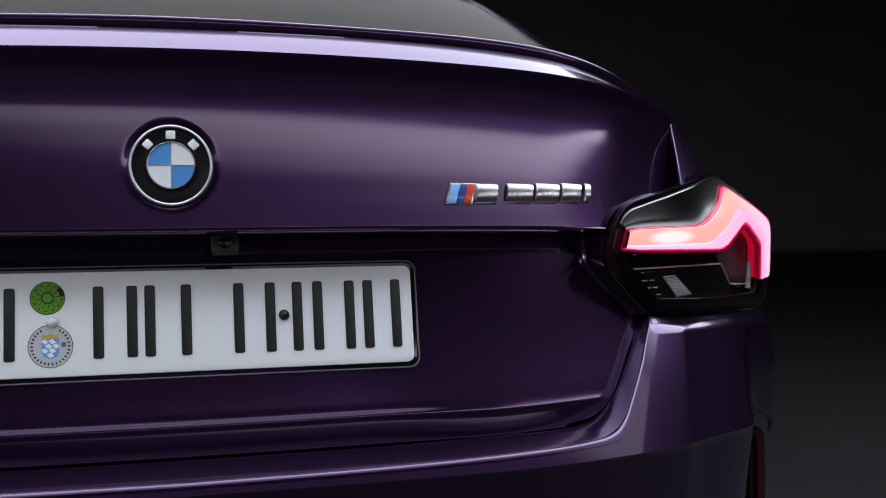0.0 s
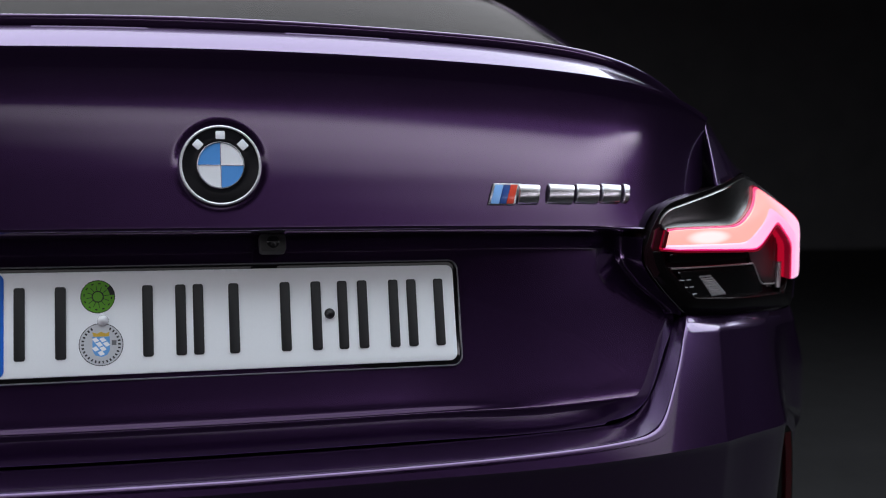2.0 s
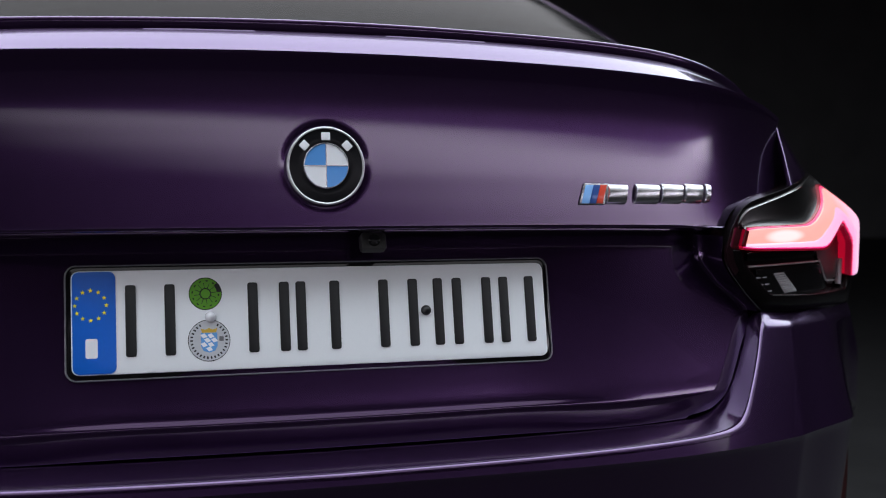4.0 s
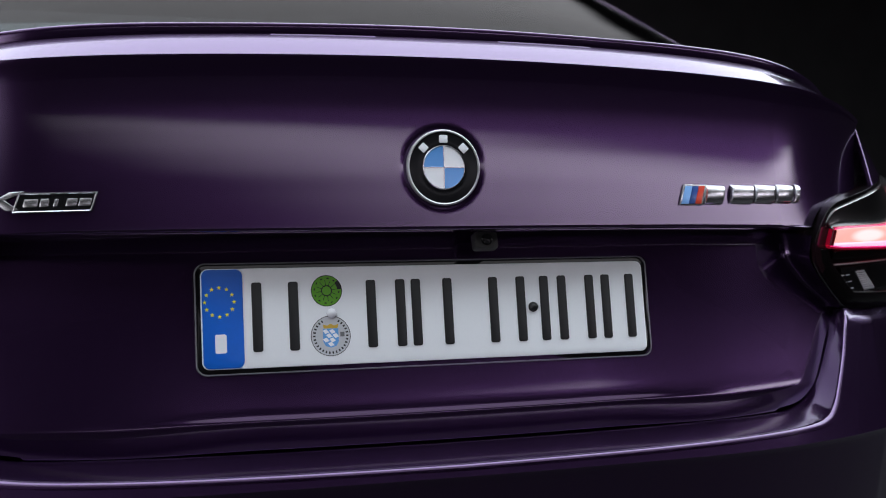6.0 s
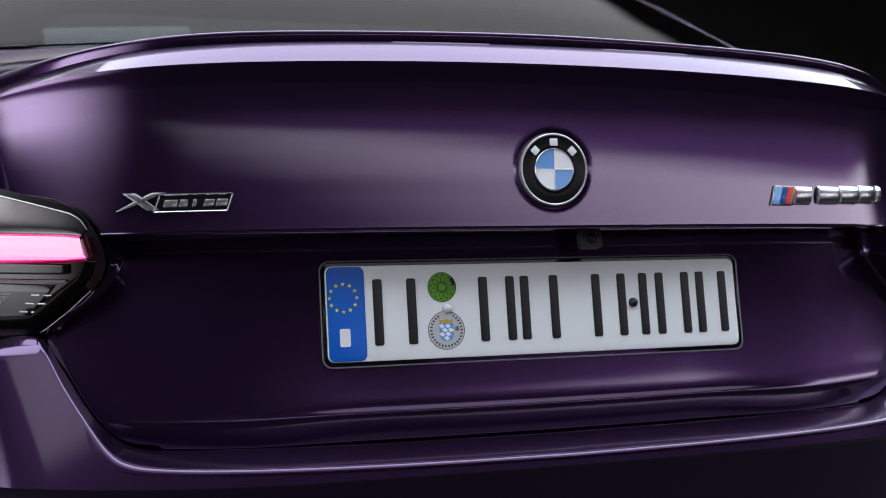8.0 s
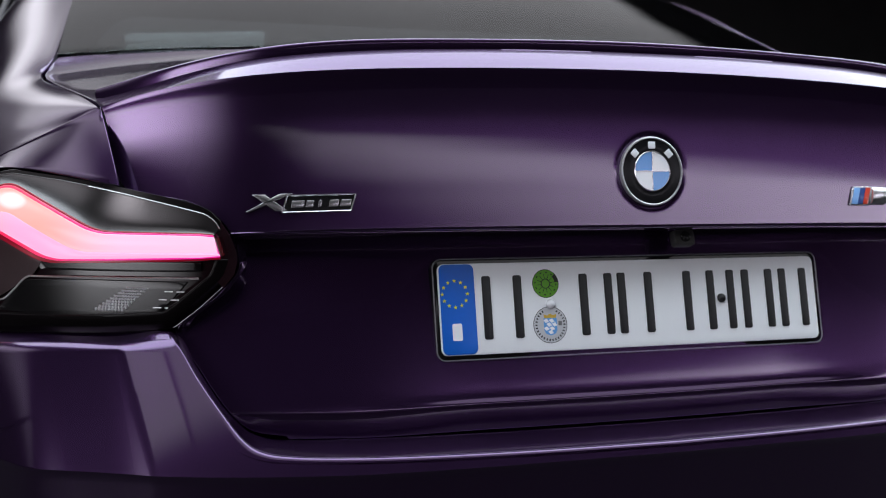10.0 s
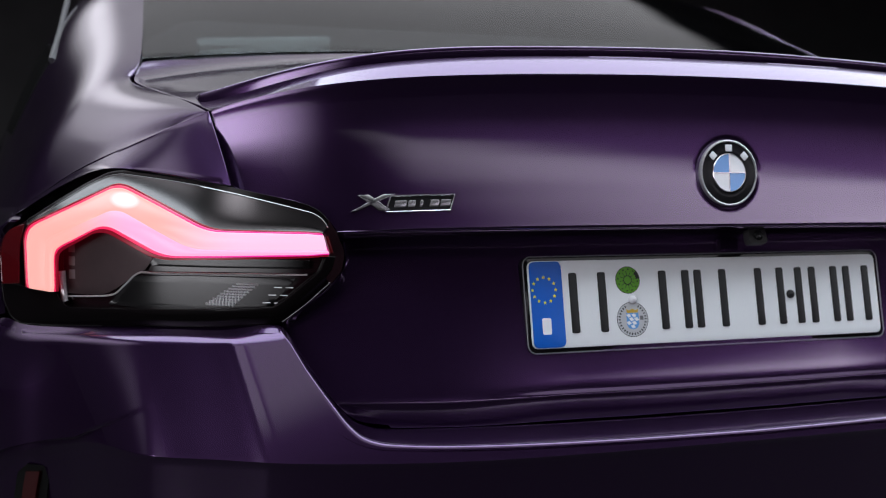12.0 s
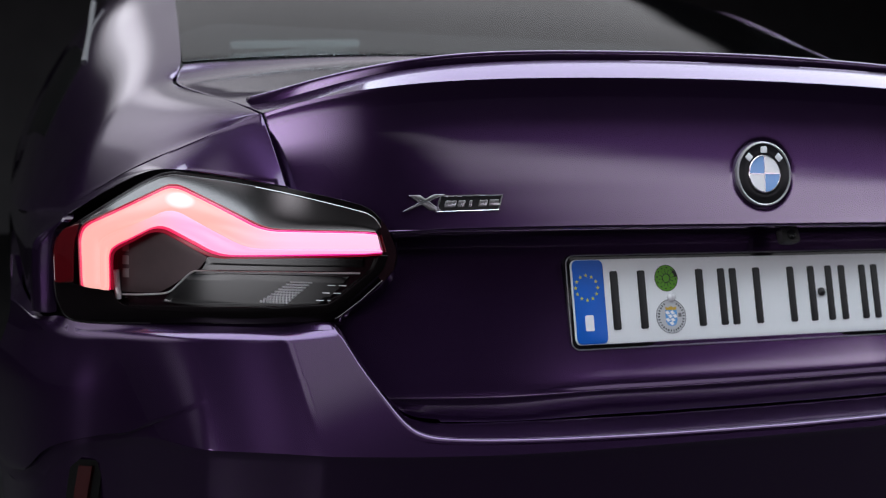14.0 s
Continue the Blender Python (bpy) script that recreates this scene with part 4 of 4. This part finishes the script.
def quarter(flip):
    q = new("quarter_panel")
    q.parent = car
    tagged(q, "purple rear quarter panel rising into the roof pillar")
    F = dict(flip=flip)
    part("haunch", shell(haunch_rows(), 0.008, (-0.35, 0.2, -0.9)), PAINT, q, **F)
    a, b = spline(CREASE, 50), spline(UNDER, 50)
    rows = []
    for v in np.linspace(0, 1, 12):
        r = []
        for p, c in zip(a, b):
            e = np.array((c[0], 0.2 * (p[1] - 0.60 * (p[2] - c[1])) + 0.8 * y_lamp(c[0], c[1]), c[1]))
            s = p + (e - p) * v
            r.append(Vector((s[0], s[1] - 0.002 * math.sin(math.pi * v), s[2])))
        rows.append(r)
    part("corner_skin", shell(rows, 0.010), PAINT, q, **F)
    edge = spline([(.8675, .280, .772), (.8675, .276, .835), (.8620, .266, .8735), (.8465, .250, .8955), (.842, .430, .898)], 25)
    far = spline([(.905, 1.80, .772), (.913, 1.80, .80), (.916, 1.80, .83), (.914, 1.80, .86), (.912, 1.80, .875)], 25)
    near = spline([(.892, .60, .772), (.896, .60, .80), (.896, .61, .83), (.891, .63, .865), (.884, .66, .882)], 25)
    flank = []
    lines = []
    for e, n_, f_ in zip(edge, near, far):
        back = sm((0.36 - e[1]) / 0.10) * sm((0.890 - e[2]) / 0.035)
        lines.append(spline([e, e + np.array((.0125 * back + .003, .012, 0)), e + np.array((.0190 * back + .003, .045, 0)), lerp(e, n_, 0.55) + np.array((.006, 0, 0)), n_, lerp(n_, f_, 0.5), f_], 60))
    for k in range(60):
        flank.append([Vector(ln[k]) for ln in lines])
    part("flank", shell(flank, 0.010, (-1, 0, 0)), PAINT, q, **F)
    # side window and its bright trim, on the pillar's outer face
    h = haunch_rows()
    win = [[h[i][j] + Vector((0.0012, 0, 0.0006)) for j in range(14, 21)] for i in range(45, 66)]
    part("side_window", shell(win, 0.004, (-1, 0, 0)), SIDE_GLASS, q, "dark side window", **F)
    if not flip:
        return
    trim = spline([(.787, .860, 1.130), (.782, .890, 1.146), (.773, .955, 1.176), (.764, 1.032, 1.209), (.757, 1.10, 1.239), (.749, 1.17, 1.270)], 20)
    part("window_trim", tube([Vector(p) for p in trim], 0.0055, 10), TRIM_METAL, q, "satin window trim strip", **F)


quarter(False)
quarter(True)

# ---- rear window, roof and cabin ----
glass_rows = []
for ye, xe, ze, yc, zc in spline([(.490, .667, 1.1130, .545, 1.146), (.72, .643, 1.206, .79, 1.258), (1.0, .617, 1.311, 1.08, 1.372), (1.2, .592, 1.355, 1.25, 1.405)], 24):
    glass_rows.append([Vector((xe * u, lerp(yc, ye, u * u), lerp(zc, ze, abs(u) ** 2.6))) for u in np.linspace(-1, 1, 41)])
rear_window = part("rear_window", shell(glass_rows, 0.004, (0, 0.3, -0.95)), GLASS, car, "grey tinted rear window")
rear_window.visible_shadow = False
roof_rows = [[Vector((xe * u, y, lerp(zc, ze, abs(u) ** 2.6))) for u in np.linspace(-1, 1, 31)] for y, xe, ze, zc in ((1.205, .577, 1.372, 1.42), (1.5, .57, 1.388, 1.432), (1.8, .56, 1.400, 1.435))]
part("roof", shell(roof_rows, 0.01, (0, 0, -1)), PAINT, car)
shelf = [[Vector((x, y, 1.06 + 0.10 * (y - .5))) for x in np.linspace(-.62, .62, 9)] for y in np.linspace(.50, 1.0, 5)]
parcel_shelf = part("parcel_shelf", shell(shelf, 0.02, (0, 0, -1)), INTERIOR, car, "dark cabin parcel shelf")
part("seat_back", prism(rounded(1.2, 0.5, 0.1), 0.08, Matrix.Translation((0, 1.12, 0.98)) @ pose(0, 0, 0, 75, 0, 0), 0.02), INTERIOR, car, "dark rear seat back")

# two pale teal strips behind the left of the rear window
for z, w, h in ((1.1585, 0.225, 0.014), (1.1400, 0.245, 0.004)):
    part("teal_strip", prism(rounded(w, h, h * 0.45), 0.01, Matrix.Translation((-0.452, 0.675, z)) @ pose(0, 0, 0, 84, 0, 0) @ pose(0, 0, 0, 0, 0, 3.5), 0.001), STRIP_TEAL, parcel_shelf, "pale teal strip behind the rear window")

# ---- rest of the car, ahead of what the shot shows ----
HULL = [
    (1.10, [(.80, .22), (.90, .38), (.915, .55), (.914, .66), (.913, .74), (.912, .77)]),
    (1.80, [(.80, .22), (.90, .38), (.915, .55), (.914, .66), (.913, .74), (.912, .77)]),
]
side = [[Vector((x, y, z)) for x, z in spline(p, 16)] for y, p in ((lerp(1.10, 1.80, k / 6), HULL[0][1]) for k in range(7))]
FRONT = [
    (1.81, [(.80, .22), (.90, .40), (.915, .65), (.912, .875), (.875, 1.03), (.76, 1.25), (.56, 1.40), (0, 1.435)]),
    (2.40, [(.80, .22), (.90, .40), (.910, .65), (.900, .900), (.860, 1.02), (.74, 1.22), (.54, 1.36), (0, 1.400)]),
    (3.00, [(.80, .22), (.90, .40), (.905, .65), (.870, .900), (.810, .970), (.72, 1.02), (.55, 1.05), (0, 1.070)]),
    (3.80, [(.80, .22), (.89, .40), (.890, .62), (.840, .800), (.750, .870), (.60, .920), (.40, .940), (0, .950)]),
    (4.25, [(.70, .22), (.80, .40), (.790, .55), (.720, .680), (.620, .740), (.50, .780), (.30, .800), (0, .810)]),
    (4.40, [(.40, .26), (.55, .40), (.560, .50), (.500, .580), (.420, .620), (.34, .640), (.20, .650), (0, .655)]),
]
lines = [spline([(p[k][0], y, p[k][1]) for y, p in FRONT], 40) for k in range(8)]
front = [spline([ln[i] for ln in lines], 30) for i in range(40)]
hull = [[Vector(p) for p in r] + [Vector((-p[0], p[1], p[2])) for p in r[-2::-1]] for r in front]
part("front_body", grid(hull), PAINT, car, "purple body ahead of the roof")
for sx in (1, -1):
    part("door", shell([[Vector((sx * p.x, p.y, p.z)) for p in r] for r in side], 0.02, (-sx, 0, 0)), PAINT, car)
    for y in (0.86, 3.60):
        wheel = new("wheel")
        wheel.parent = car
        M = Matrix.Translation((sx * 0.795, y, 0.335)) @ pose(0, 0, 0, 0, 90, 0)
        part("tyre", lathe([(.235, -.11), (.30, -.12), (.327, -.105), (.335, -.06), (.335, .06), (.327, .105), (.30, .12), (.235, .11)], 48, M), TYRE, wheel, "black rubber tyre")
        part("rim", lathe([(.001, -.06), (.08, -.07), (.20, -.03), (.236, -.11), (.236, .11), (.20, .03), (.08, .07), (.001, .06)], 40, M), BLACK_GLOSS, wheel, "dark wheel rim")
